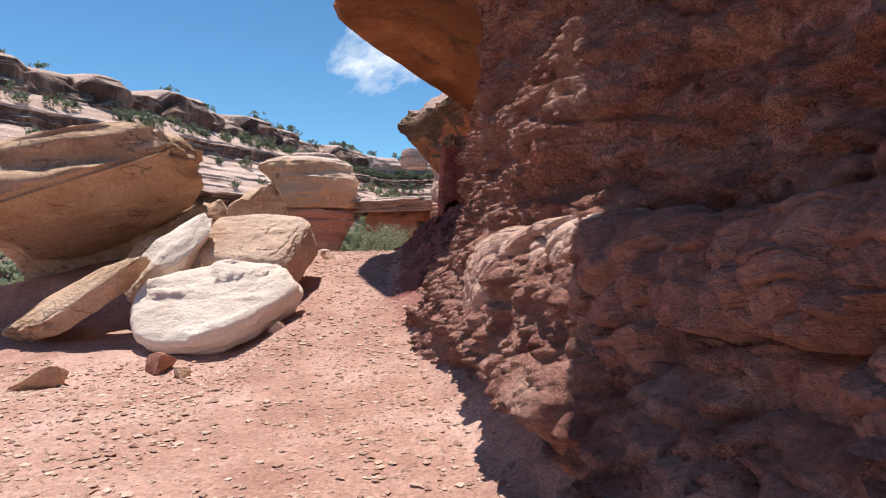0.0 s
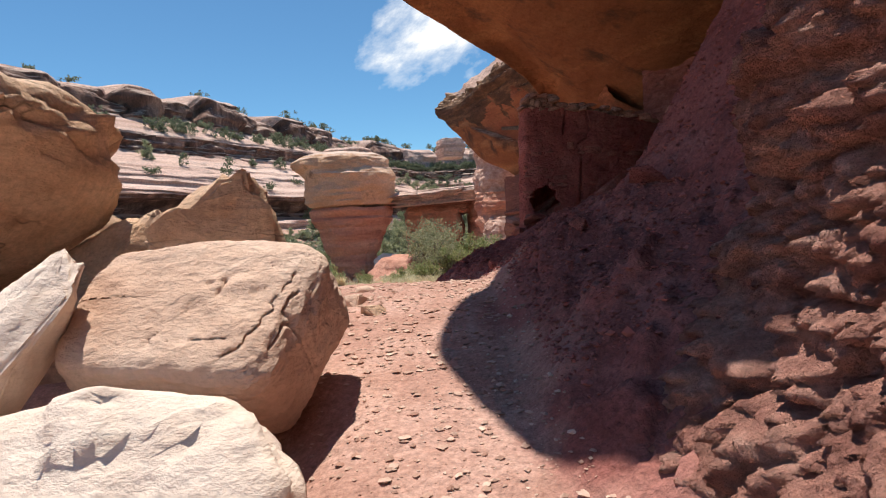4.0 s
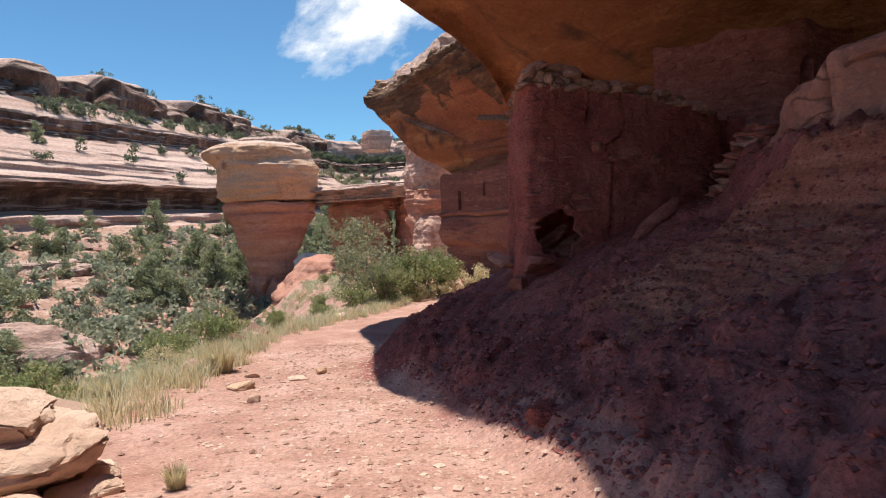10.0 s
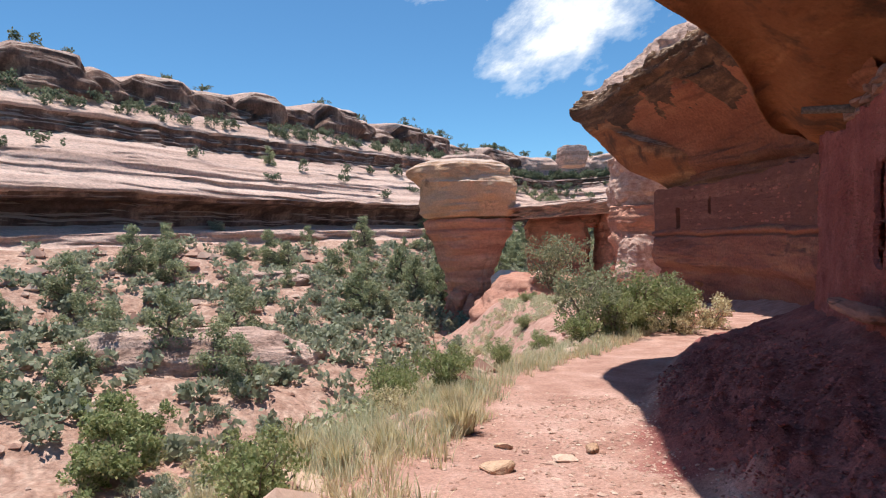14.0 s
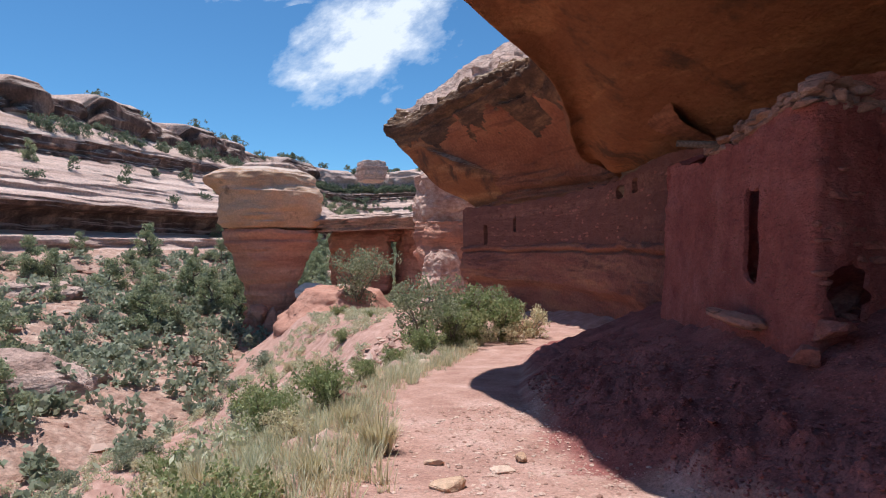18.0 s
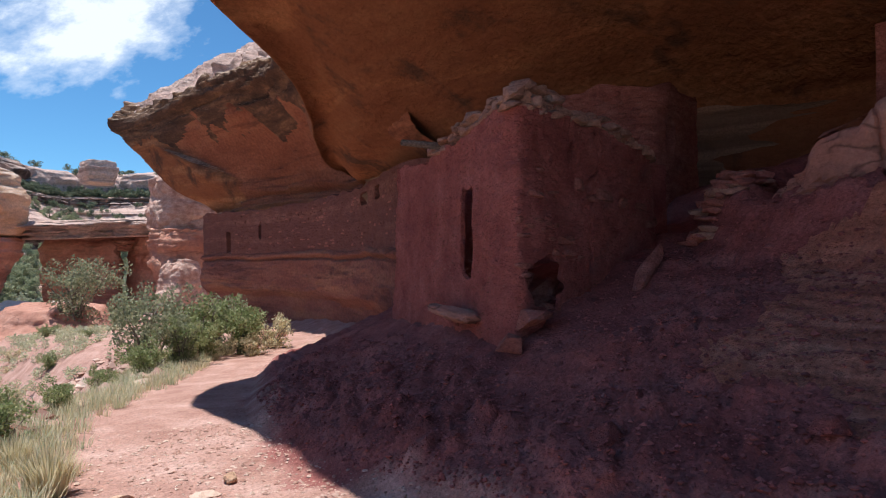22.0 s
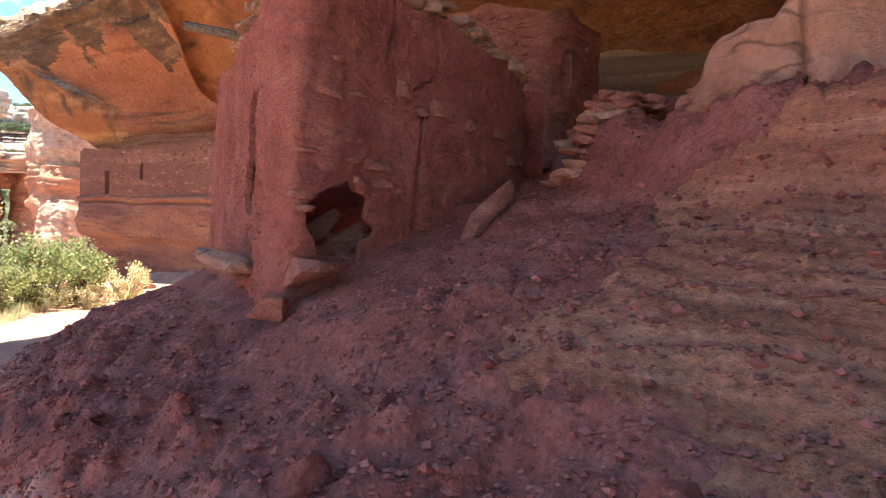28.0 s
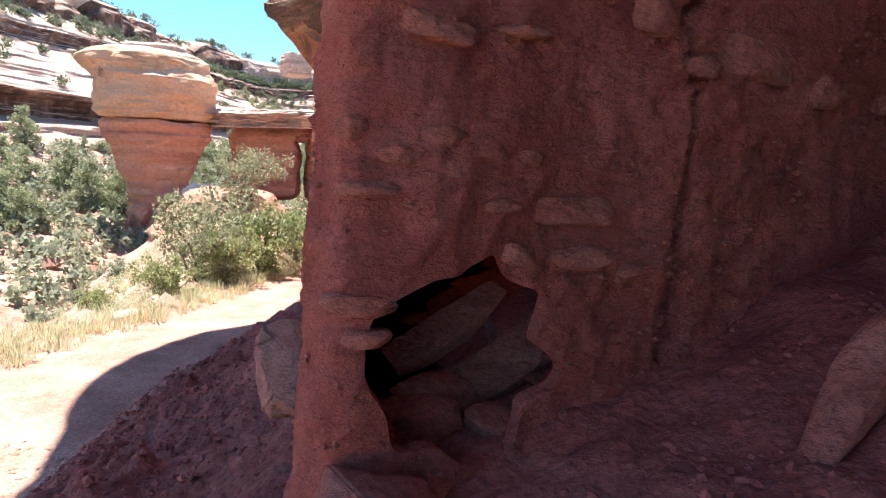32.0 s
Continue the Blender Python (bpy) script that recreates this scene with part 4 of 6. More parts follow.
def tower():
    th = thing("tower_ruin", "small red mud-plastered stone ruin with a ragged doorway hole", "ruin")
    _, _, length, _ = polyline(TOWER)

    def top(s):
        return np.interp(s, (0, 2.0, 3.4, 4.6, 5.4, 6.6, 7.8, length), (2.9, 2.75, 2.85, 2.98, 2.95, 2.9, 2.75, 2.6)) + 0.05 * vnoise(P3(s * 3, 1, 0), 4)

    # distances along the wall: the corner lies near 5.0
    wall = mud_wall("wall", TOWER, -0.6, top, [(5.57, 1.0, ragged(0.325, 0.295, 5, 2.6, 0.045)), (3.84, 1.62, ragged(0.21, 0.58, 9, 5.0, 0.03))], 0.06, 0.022, th, 3, MUD,
             step=0.02, cracks=[((6.6, 2.95), (6.62, 2.76), (6.68, 2.51), (6.57, 2.3), (6.39, 2.18), (6.43, 1.93), (6.43, 1.61), (6.46, 1.26), (6.4, 1.1), (6.42, 0.89)), ((6.08, 2.95), (6.08, 2.67), (6.04, 2.56), (6.02, 2.41))], middle=MIDDLE)
    return wall


tower_wall = tower()

# ---- rocks ----
def rock_mesh(name, seed, cuts=9, detail=4, rough=0.06, flat=0.0, grain=2.2):
    """A boulder of about unit size: a ball cut by random planes, then roughened."""
    rnd = random.Random(seed)
    bm = bmesh.new()
    bmesh.ops.create_icosphere(bm, subdivisions=detail, radius=1.0)
    v = np.array([p.co[:] for p in bm.verts])
    for k in range(cuts):
        n = Vector((rnd.gauss(0, 1), rnd.gauss(0, 1), rnd.gauss(0, 0.8))).normalized()
        n = np.array(n)
        lim = rnd.uniform(0.55, 0.85)
        d = v @ n
        over = np.maximum(0, d - lim)
        v = v - np.outer(over * 0.96, n)
    if flat:
        for lim, sgn in ((1 - flat, 1), (0.75, -1)):
            over = np.maximum(0, v[:, 2] * sgn - lim)
            v[:, 2] -= sgn * over * 0.93
    n = v / np.linalg.norm(v, axis=1)[:, None]
    q = v * grain + seed * 1.7
    v = v + n * (rough * fbm(q, 4, seed) + rough * 0.5 * ridged(q * (1, 1, 2.5), 3, seed + 5))[:, None]
    for p, c in zip(bm.verts, v):
        p.co = c
    me = bpy.data.meshes.new(name)
    bm.to_mesh(me)
    bm.free()
    me.polygons.foreach_set("use_smooth", [True] * len(me.polygons))
    return me


def rock(name, at, size, turn, mesh, mat, label, category="rock", group="", parent=None):
    """A rock of its own with half sizes; turn in degrees."""
    me = mesh
    if not me.materials:
        me.materials.append(mat)
    elif me.materials[0] != mat:
        me = me.copy()
        me.materials[0] = mat
    ob = new(name, me)
    ob.matrix_basis = pose(*at, *turn) @ Matrix.Diagonal((*size, 1))
    if parent:
        ob.parent = parent
        if label:
            ob["label"] = label
    else:
        tagged(ob, label, category, group)
    return ob


BIG = [rock_mesh("boulder", s, 10, 5, 0.035, 0.25) for s in (11, 12, 13, 14, 15, 16)]


def angular_mesh(name, seed, points=16, boxy=4.0, bevel=0.07, rough=0.035, cuts=2):
    """A broken, angular stone of about unit size with worn edges."""
    rnd = random.Random(seed)
    bm = bmesh.new()
    for k in range(points):
        d = Vector((rnd.gauss(0, 1), rnd.gauss(0, 1), rnd.gauss(0, 1)))
        n = (abs(d.x) ** boxy + abs(d.y) ** boxy + abs(d.z) ** boxy) ** (1 / boxy)
        bm.verts.new(d / n * rnd.uniform(0.85, 1.05))
    out = bmesh.ops.convex_hull(bm, input=bm.verts[:])
    bmesh.ops.delete(bm, geom=list({v for v in out["geom_interior"] + out["geom_unused"] if isinstance(v, bmesh.types.BMVert)}), context="VERTS")
    bmesh.ops.dissolve_limit(bm, angle_limit=radians(14), verts=bm.verts[:], edges=bm.edges[:])
    bmesh.ops.bevel(bm, geom=bm.edges[:], offset=bevel, segments=2, affect="EDGES", clamp_overlap=True)
    bmesh.ops.triangulate(bm, faces=bm.faces[:])
    long = [e for e in bm.edges if e.calc_length() > 0.22]
    bmesh.ops.subdivide_edges(bm, edges=long, cuts=cuts, use_grid_fill=True)
    bmesh.ops.triangulate(bm, faces=bm.faces[:])
    v = np.array([p.co[:] for p in bm.verts])
    n = v / np.linalg.norm(v, axis=1)[:, None]
    v = v + n * (rough * fbm(v * 2.6 + seed, 4, seed) + rough * 0.5 * ridged(v * (2, 2, 5) + seed, 3, seed + 5))[:, None]
    for p, c in zip(bm.verts, v):
        p.co = c
    me = bpy.data.meshes.new(name)
    bm.to_mesh(me)
    bm.free()
    me.polygons.foreach_set("use_smooth", [True] * len(me.polygons))
    me.set_sharp_from_angle(angle=radians(40))
    return me


MID = [angular_mesh("rock", s) for s in (21, 22, 23, 24, 25, 26, 27, 28)]
CRAG = [angular_mesh("boulder", s, 20, 3.2, 0.045, 0.075, 8) for s in (81, 82, 83, 84, 85, 86)]
SLAB_BLOCK = [angular_mesh("boulder", s, 34, 7.0, 0.06, 0.07, 8) for s in (87, 88, 89)]
WEDGE = [angular_mesh("rock", s, 10, 2.6, 0.035, 0.05, 5) for s in (95, 96, 97, 98)]
LONG = [angular_mesh("long_stone", s, 30, 9.0, 0.05, 0.03) for s in (71, 72, 73)]


def slab_mesh(seed, layers=3):
    """A flat, layered slab with rounded rims, about unit size."""
    us, vs = np.linspace(0, 1, 46), np.linspace(0, 2 * math.pi, 97)[:-1]
    U, V = np.meshgrid(us, vs, indexing="ij")
    u, a = U.ravel(), V.ravel()
    prof_r = np.interp(u, (0, 0.22, 0.3, 0.36, 0.44, 0.5, 0.58, 0.66, 0.72, 1), (0.0, 0.8, 0.93, 0.985, 0.955, 1.0, 0.96, 0.97, 0.86, 0.0))
    prof_z = np.interp(u, (0, 0.22, 0.3, 0.36, 0.44, 0.5, 0.58, 0.66, 0.72, 1), (1.0, 0.98, 0.86, 0.5, 0.42, 0.0, -0.1, -0.6, -0.9, -1.0))
    p = P3(np.cos(a), np.sin(a), prof_z * 0.3)
    r = prof_r * (1 + 0.03 * np.cos(3 * a + seed) + 0.025 * np.cos(5 * a) + 0.10 * fbm(P3(np.cos(a) * 1.3, np.sin(a) * 1.3, seed), 3, seed) + 0.02 * fbm(p * 6, 3, seed + 2))
    x, y = r * np.cos(a), r * np.sin(a)
    crest = ridged(P3(x * 1.1 + y * 0.5, y * 1.6 - x * 0.6, seed), 3, seed + 8)
    z = prof_z + 0.14 * fbm(P3(x * 1.6, y * 1.6, seed), 3, seed + 4) + 0.3 * smooth(0.75, 1.2, crest) * (prof_z > 0.4) + 0.05 * fbm(P3(x * 7, y * 7, seed), 3, seed + 5)
    me = bpy.data.meshes.new("slab")
    me.from_pydata([tuple(c) for c in P3(r * np.cos(a), r * np.sin(a), z)], [], grid_faces(len(us), len(vs), True))
    me.polygons.foreach_set("use_smooth", [True] * len(me.polygons))
    return me


SLABS = [slab_mesh(s) for s in (31, 34)]


def cracked_block():
    """The near block: a blunt box with a cracked, rounded face."""
    n = 110
    bm = bmesh.new()
    bmesh.ops.create_cube(bm, size=2)
    bmesh.ops.subdivide_edges(bm, edges=bm.edges, cuts=n, use_grid_fill=True)
    v = np.array([p.co[:] for p in bm.verts])
    k = (np.abs(v) ** 7).sum(1) ** (1 / 7)
    v = v / k[:, None]
    v[:, 0] *= 1 + 0.08 * v[:, 2]
    v[:, 2] += 0.10 * np.sin(v[:, 0] * 2.2 + 0.6) * (v[:, 2] > 0)
    q = v * (1.45 * 0.5, 1.0, 0.62)
    nn = v / np.linalg.norm(v, axis=1)[:, None]
    out = 0.05 * fbm(q * 2.3, 4, 41) + 0.012 * ridged(q * 9, 3, 45)
    for (x0, z0, x1, z1) in ((0.62, 0.5, 0.3, 0.3), (0.3, 0.3, 0.28, 0.05), (0.28, 0.05, 0.1, -0.2), (0.1, -0.2, -0.2, -0.8), (0.28, 0.05, 0.55, 0.12), (0.55, 0.12, 0.95, 0.3), (0.3, 0.3, 0.12, 0.2),
                             (0.86, 0.45, 0.82, -0.1), (0.82, -0.1, 0.6, -0.75), (0.95, 0.2, 0.9, -0.6), (0.1, -0.62, 0.5, -0.55)):
        d = np.array([x1 - x0, z1 - z0])
        t = np.clip(((v[:, 0] - x0) * d[0] + (v[:, 2] - z0) * d[1]) / (d @ d), 0, 1)
        wob = 0.06 * fbm(P3(v[:, 2] * 5, v[:, 0] * 5, 0), 4, 3)
        dist = np.hypot(v[:, 0] - x0 - t * d[0] + wob, v[:, 2] - z0 - t * d[1])
        wide = 0.7 + 0.6 * vnoise(P3(v[:, 0] * 4, v[:, 2] * 4, 1), 6)
        out = out - 0.06 * smooth(0.024, 0.004, dist / wide) * (v[:, 1] < 0.5) - 0.02 * smooth(0.1, 0.0, dist) * (v[:, 1] < 0.5)
    v = v + nn * out[:, None]
    for p, c in zip(bm.verts, v):
        p.co = c
    me = bpy.data.meshes.new("cracked_block")
    bm.to_mesh(me)
    bm.free()
    me.polygons.foreach_set("use_smooth", [True] * len(me.polygons))
    return me


def on_ground(x, y, sink=0.0):
    return float(ground_z(np.array([x]), np.array([y]))[0]) - sink


# boulders beside the first bend of the trail
rock("slab_rock", (-0.84, 3.82, -0.68), (1.14, 0.69, 0.2), (44, -9, 4), SLABS[0], PALE, "large pale rounded sandstone slab leaning on the boulder pile", "boulder")
rock("block_boulder", (-0.66, 5.14, 0.0), (0.72, 0.36, 0.53), (-50, 4, -4), cracked_block(), BLOCK, "blocky tan sandstone boulder with deep cracks", "boulder")
rock("pointed_boulder", (-0.98, 5.98, 0.3), (0.78, 0.5, 0.98), (6, 20, 10), angular_mesh("boulder", 131, 13, 2.0, 0.03, 0.08, 8), TAN, "pointed tan boulder behind the cracked block", "boulder")
rock("low_boulder", (-2.2, 7.0, 0.2), (0.75, 0.5, 0.7), (0, -12, 40), CRAG[2], TAN, "brown-stained boulder wedged in the pile", "boulder")
rock("capping_boulder", (-4.05, 5.5, 0.98), (2.0, 1.9, 0.72), (-13, -20, 6), SLAB_BLOCK[0], TAN, "huge tilted tan boulder roofing a dark hollow", "boulder")
rock("leaning_slab", (-2.75, 4.0, -0.62), (1.1, 0.42, 0.2), (20, -31, 8), SLAB_BLOCK[1], TAN, "long tan slab tipped against the pile", "boulder")
rock("middle_slab", (-1.75, 4.65, -0.1), (0.78, 0.4, 0.24), (36, -43, 10), SLAB_BLOCK[2], PALE, "pale wedge of rock between the boulders", "boulder")
rock("back_boulder", (-2.35, 6.15, -0.35), (0.9, 0.6, 0.7), (0, 10, 70), BIG[4], TAN, "shaded boulder at the back of the hollow", "boulder")
rock("cobble", (-1.0, 2.85, on_ground(-1.0, 2.85) + 0.08), (0.2, 0.17, 0.14), (0, 5, 20), MID[0], LEDGE, "rounded reddish cobble below the white slab", "rock")
rock("cobble", (-0.72, 2.75, on_ground(-0.72, 2.75) + 0.04), (0.11, 0.09, 0.08), (0, 0, 60), MID[1], TAN, "small tan cobble beside the reddish one", "rock")
rock("edge_rock", (0.12, 3.5, on_ground(0.12, 3.5) + 0.05), (0.2, 0.13, 0.09), (0, 12, 30), WEDGE[2], BLOCK, "pale stone tucked under the slab's rim", "rock")
rock("left_rock", (-2.05, 2.3, on_ground(-2.05, 2.3) + 0.07), (0.3, 0.22, 0.17), (0, -20, 35), MID[3], TAN, "tan rock at the rim of the gravel", "rock")

for x, y, z, sx, sy, sz, tt, k in ((-4.5, 6.9, -0.1, 1.4, .5, .95, 8, 0), (-2.75, 6.75, -0.35, .95, .45, .8, -6, 1), (-1.6, 6.4, -0.3, .7, .5, .6, 50, 2), (-3.7, 7.6, 0.2, 1.0, .6, .8, 30, 1)):
    rock("hollow_boulder", (x, y, z), (sx, sy, sz), (0, 3, tt), SLAB_BLOCK[k], TAN, "shaded tan boulder filling the hollow of the pile", "boulder", "boulders of the pile")

# rocks along the trail's outer side
rock("layered_boulder", (-2.4, 10.1, 0.03), (0.74, 0.6, 0.34), (0, 4, 20), CRAG[4], BLOCK, "broken tan boulder on the outer edge of the trail", "boulder")
rock("layered_boulder", (-2.45, 10.05, 0.29), (0.6, 0.5, 0.19), (2, 9, 24), CRAG[1], BLOCK, "upper layer of a split tan boulder", "boulder")
for x, y, sx, sy, sz, t, k in ((-1.68, 8.6, .27, .22, .2, 25, 1), (-2.1, 9.2, .26, .2, .15, 70, 2), (-1.75, 9.6, .22, .15, .1, 10, 3), (-1.9, 10.5, .24, .16, .09, 120, 0)):
    rock("rim_rock", (x, y, on_ground(x, y) + sz * 0.5), (sx, sy, sz), (0, 5, t), CRAG[k], BLOCK, "angular tan rock below the split boulder", "rock", "rocks below the split boulder")
rock("rim_boulder", (-3.1, 8.5, 0.12), (0.4, 0.45, 0.42), (0, 0, 40), BIG[5], TAN, "brown boulder at the rim beside the shrubs", "boulder")
for k, (x, y, z, sx, sy, sz, t) in enumerate(((-0.28, 7.4, -0.02, .17, .15, .07, 20), (-0.05, 7.02, -0.06, .15, .11, .06, 70), (-0.4, 8.25, -0.03, .12, .1, .06, 10), (-0.98, 8.75, -0.03, .17, .11, .05, 5),
                                               (-1.95, 9.25, 0.03, .2, .17, .16, 50), (-1.85, 9.8, -0.03, .17, .14, .12, 10), (-0.88, 8.1, -0.04, .12, .1, .06, 80), (-1.3, 8.95, -0.05, .2, .15, .06, 30),
                                               (-1.6, 9.4, -0.03, .16, .2, .12, 15), (-1.72, 8.85, -0.02, .2, .2, .14, 65), (-1.7, 10.05, -0.1, .22, .15, .09, 40), (-2.4, 15.5, -0.8, .12, .09, .06, 0), (-1.68, 15.2, -0.82, .14, .1, .05, 30),
                                               (-1.45, 15.6, -0.84, .17, .1, .06, 80), (-4.3, 13.9, -0.75, .6, .5, .2, 20), (-2.3, 14.6, -0.75, .2, .13, .08, 20), (-1.72, 13.4, -0.58, .13, .1, .06, 50))):
    rock("trail_rock", (x, y, on_ground(x, y) + sz * 0.25), (sx, sy, sz), (0, 6 - 3 * (k % 4), t), MID[k % 8], TAN if k % 2 else BLOCK, "flat tan sandstone rock lying beside the trail", "rock", "rocks beside the trail")
for k, (x, y, z, s) in enumerate(((2.45, 7.15, 0.62, .17), (1.86, 7.2, 0.45, .08), (2.3, 10.1, 0.75, .12), (0.9, 12.7, 0.0, .14), (1.5, 11.4, 0.25, .11), (1.0, 10.6, 0.02, .12))):
    rock("talus_rock", (x, y, on_ground(x, y) + s * 0.35), (s * 1.2, s, s * .8), (10, 5, 37 * k), WEDGE[k % 4], SHALE, "angular reddish rock resting on the rubble slope", "rock", "rocks on the slope")

# ---- plants ----
def stem_mesh(bm, path, radii, sides=6):
    rings = []
    for k, (p, r) in enumerate(zip(path, radii)):
        d = (path[min(k + 1, len(path) - 1)] - path[max(k - 1, 0)]).normalized()
        a = d.orthogonal().normalized()
        b = d.cross(a)
        rings.append([bm.verts.new(p + (a * math.cos(6.2832 * i / sides) + b * math.sin(6.2832 * i / sides)) * r) for i in range(sides)])
    for ra, rb in zip(rings[:-1], rings[1:]):
        for i in range(sides):
            bm.faces.new((ra[i], ra[(i + 1) % sides], rb[(i + 1) % sides], rb[i]))


def leaves(centers, spread, count, size, seed, long=1.6):
    """Many small leaves scattered round centres: points and faces."""
    rnd = np.random.RandomState(seed)
    c = np.repeat(np.array(centers, float), count, 0)
    n = len(c)
    off = rnd.normal(0, 1, (n, 3))
    off /= np.linalg.norm(off, axis=1)[:, None]
    c = c + off * spread * rnd.uniform(0.15, 1.0, (n, 1)) ** 0.6
    a = rnd.normal(0, 1, (n, 3)) + off * 0.8 + (0, 0, 0.5)
    a /= np.linalg.norm(a, axis=1)[:, None]
    b = np.cross(a, rnd.normal(0, 1, (n, 3)))
    b /= np.linalg.norm(b, axis=1)[:, None]
    s = size * rnd.uniform(0.6, 1.3, (n, 1))
    pts = np.stack([c - a * s * long * 0.5, c + b * s * 0.5, c + a * s * long * 0.5, c - b * s * 0.5], 1).reshape(-1, 3)
    return pts, [(4 * i, 4 * i + 1, 4 * i + 2, 4 * i + 3) for i in range(n)]


def bush(name, seed, height, width, mat, label, stems=6, clumps=34, count=46, size=0.05, spread=0.2, bark=BARK, bare=0.25, category="bush"):
    """A shrub: crooked stems from the ground and a broken crown of leaf clumps. Height and width in metres."""
    rnd = random.Random(seed)
    th = thing(name, label, category)
    bm = bmesh.new()
    tips = []
    for k in range(stems):
        a = 6.283 * k / stems + rnd.uniform(-0.5, 0.5)
        reach, top = width * 0.5 * rnd.uniform(0.35, 0.95), height * rnd.uniform(0.6, 0.95)
        p, path = Vector((rnd.uniform(-.05, .05) * width, rnd.uniform(-.05, .05) * width, -0.05)), []
        for i in range(6):
            t = i / 5
            path.append(Vector((p.x + math.cos(a) * reach * t ** 1.3 + rnd.uniform(-.04, .04) * width * t, p.y + math.sin(a) * reach * t ** 1.3 + rnd.uniform(-.04, .04) * width * t, -0.05 + top * t)))
        r0 = 0.022 * height * rnd.uniform(0.7, 1.2)
        stem_mesh(bm, path, [r0 * (1 - 0.85 * i / 5) for i in range(6)], 5)
        tips += path[1:]
        for j in range(3):
            q = path[rnd.choice((2, 3, 4))]
            d = Vector((rnd.gauss(0, 1), rnd.gauss(0, 1), rnd.uniform(0.2, 1))).normalized() * height * 0.28
            stem_mesh(bm, [q, q + d * 0.5 + Vector((0, 0, .02)), q + d], [r0 * 0.4, r0 * 0.3, r0 * 0.08], 4)
            tips.append(q + d)
    part("wood", bm, bark, th, "grey twisted woody stems")
    centers = []
    for k in range(clumps):
        q = rnd.choice(tips)
        centers.append((q.x + rnd.gauss(0, .09) * width, q.y + rnd.gauss(0, .09) * width, max(bare * height * 0.25, q.z + rnd.gauss(0, .08) * height)))
    pts, faces = leaves(centers, spread, count, size, seed)
    mesh_object("foliage", pts, faces, mat, th, "", True)
    return th


def tree(name, seed, height, width, mat, label, clumps=90, count=40, size=0.10, spread=0.32):
    """A juniper or pinyon: short trunk, limbs, ragged crown almost to the ground."""
    rnd = random.Random(seed)
    th = thing(name, label, "tree")
    bm = bmesh.new()
    path = [Vector((0.05 * height * math.sin(i * 1.3 + seed), 0.05 * height * math.cos(i * 1.7 + seed), -0.3 + height * 0.8 * i / 6)) for i in range(7)]
    stem_mesh(bm, path, [0.05 * height * (1 - 0.8 * i / 6) for i in range(7)], 7)
    part("trunk", bm, BARK, th)
    centers = []
    bm = bmesh.new()
    for k in range(12):
        q = path[rnd.choice((1, 2, 3, 4, 5))]
        a = rnd.uniform(0, 6.283)
        reach = width * 0.5 * rnd.uniform(0.5, 1.0) * (1.1 - 0.5 * q.z / height)
        e = q + Vector((math.cos(a) * reach, math.sin(a) * reach, height * rnd.uniform(0.0, 0.22)))
        stem_mesh(bm, [q, (q + e) / 2 + Vector((0, 0, -0.03 * height)), e], [0.02 * height, 0.013 * height, 0.004 * height], 5)
        for j in range(clumps // 14):
            t = rnd.uniform(0.35, 1.1)
            c = q + (e - q) * t
            centers.append((c.x + rnd.gauss(0, .06) * width, c.y + rnd.gauss(0, .06) * width, max(0.08 * height, c.z + rnd.gauss(0, .05) * height)))
    for j in range(clumps // 6):
        centers.append((path[-1].x + rnd.gauss(0, .08) * width, path[-1].y + rnd.gauss(0, .08) * width, height * rnd.uniform(0.7, 0.98)))
    part("branchwork", bm, BARK, th)
    pts, faces = leaves(centers, spread, count, size, seed)
    mesh_object("crown", pts, faces, mat, th, "", True)
    return th


def plant(ob, x, y, scale=1.0, turn=0.0, first=False, z=None):
    m = pose(x, y, on_ground(x, y) if z is None else z, 0, 0, turn) @ Matrix.Scale(scale, 4)
    if first:
        ob.matrix_basis = m
        return ob
    c = copy_thing(ob, m)
    c.matrix_basis = m
    return c


def blades(n, height, radius, seed, width=0.008, lean=0.5):
    rnd = np.random.RandomState(seed)
    a, r = rnd.uniform(0, 6.283, n), radius * np.sqrt(rnd.uniform(0, 1, n)) * 0.5
    h = height * rnd.uniform(0.5, 1.1, n)
    base = np.stack([np.cos(a) * r, np.sin(a) * r, np.full(n, -0.03)], 1)
    out = np.stack([np.cos(a), np.sin(a), 0 * a], 1) * (lean * h * rnd.uniform(0.2, 1.0, n))[:, None] + rnd.normal(0, 0.06, (n, 3)) * height
    side = np.stack([-np.sin(a), np.cos(a), 0 * a], 1) * width
    mid = base + out * 0.4 + np.stack([0 * a, 0 * a, h * 0.62], 1)
    tip = base + out + np.stack([0 * a, 0 * a, h], 1)
    pts = np.stack([base - side, base + side, mid + side * 0.7, mid - side * 0.7, tip], 1).reshape(-1, 3)
    faces = []
    for i in range(n):
        k = 5 * i
        faces += [(k, k + 1, k + 2, k + 3), (k + 3, k + 2, k + 4)]
    return pts, faces


def tuft(name, seed, height, radius, n, mat, label):
    th = thing(name, label, "grass")
    pts, faces = blades(n, height, radius, seed)
    mesh_object("blade", pts, faces, mat, th, "", True)
    return th


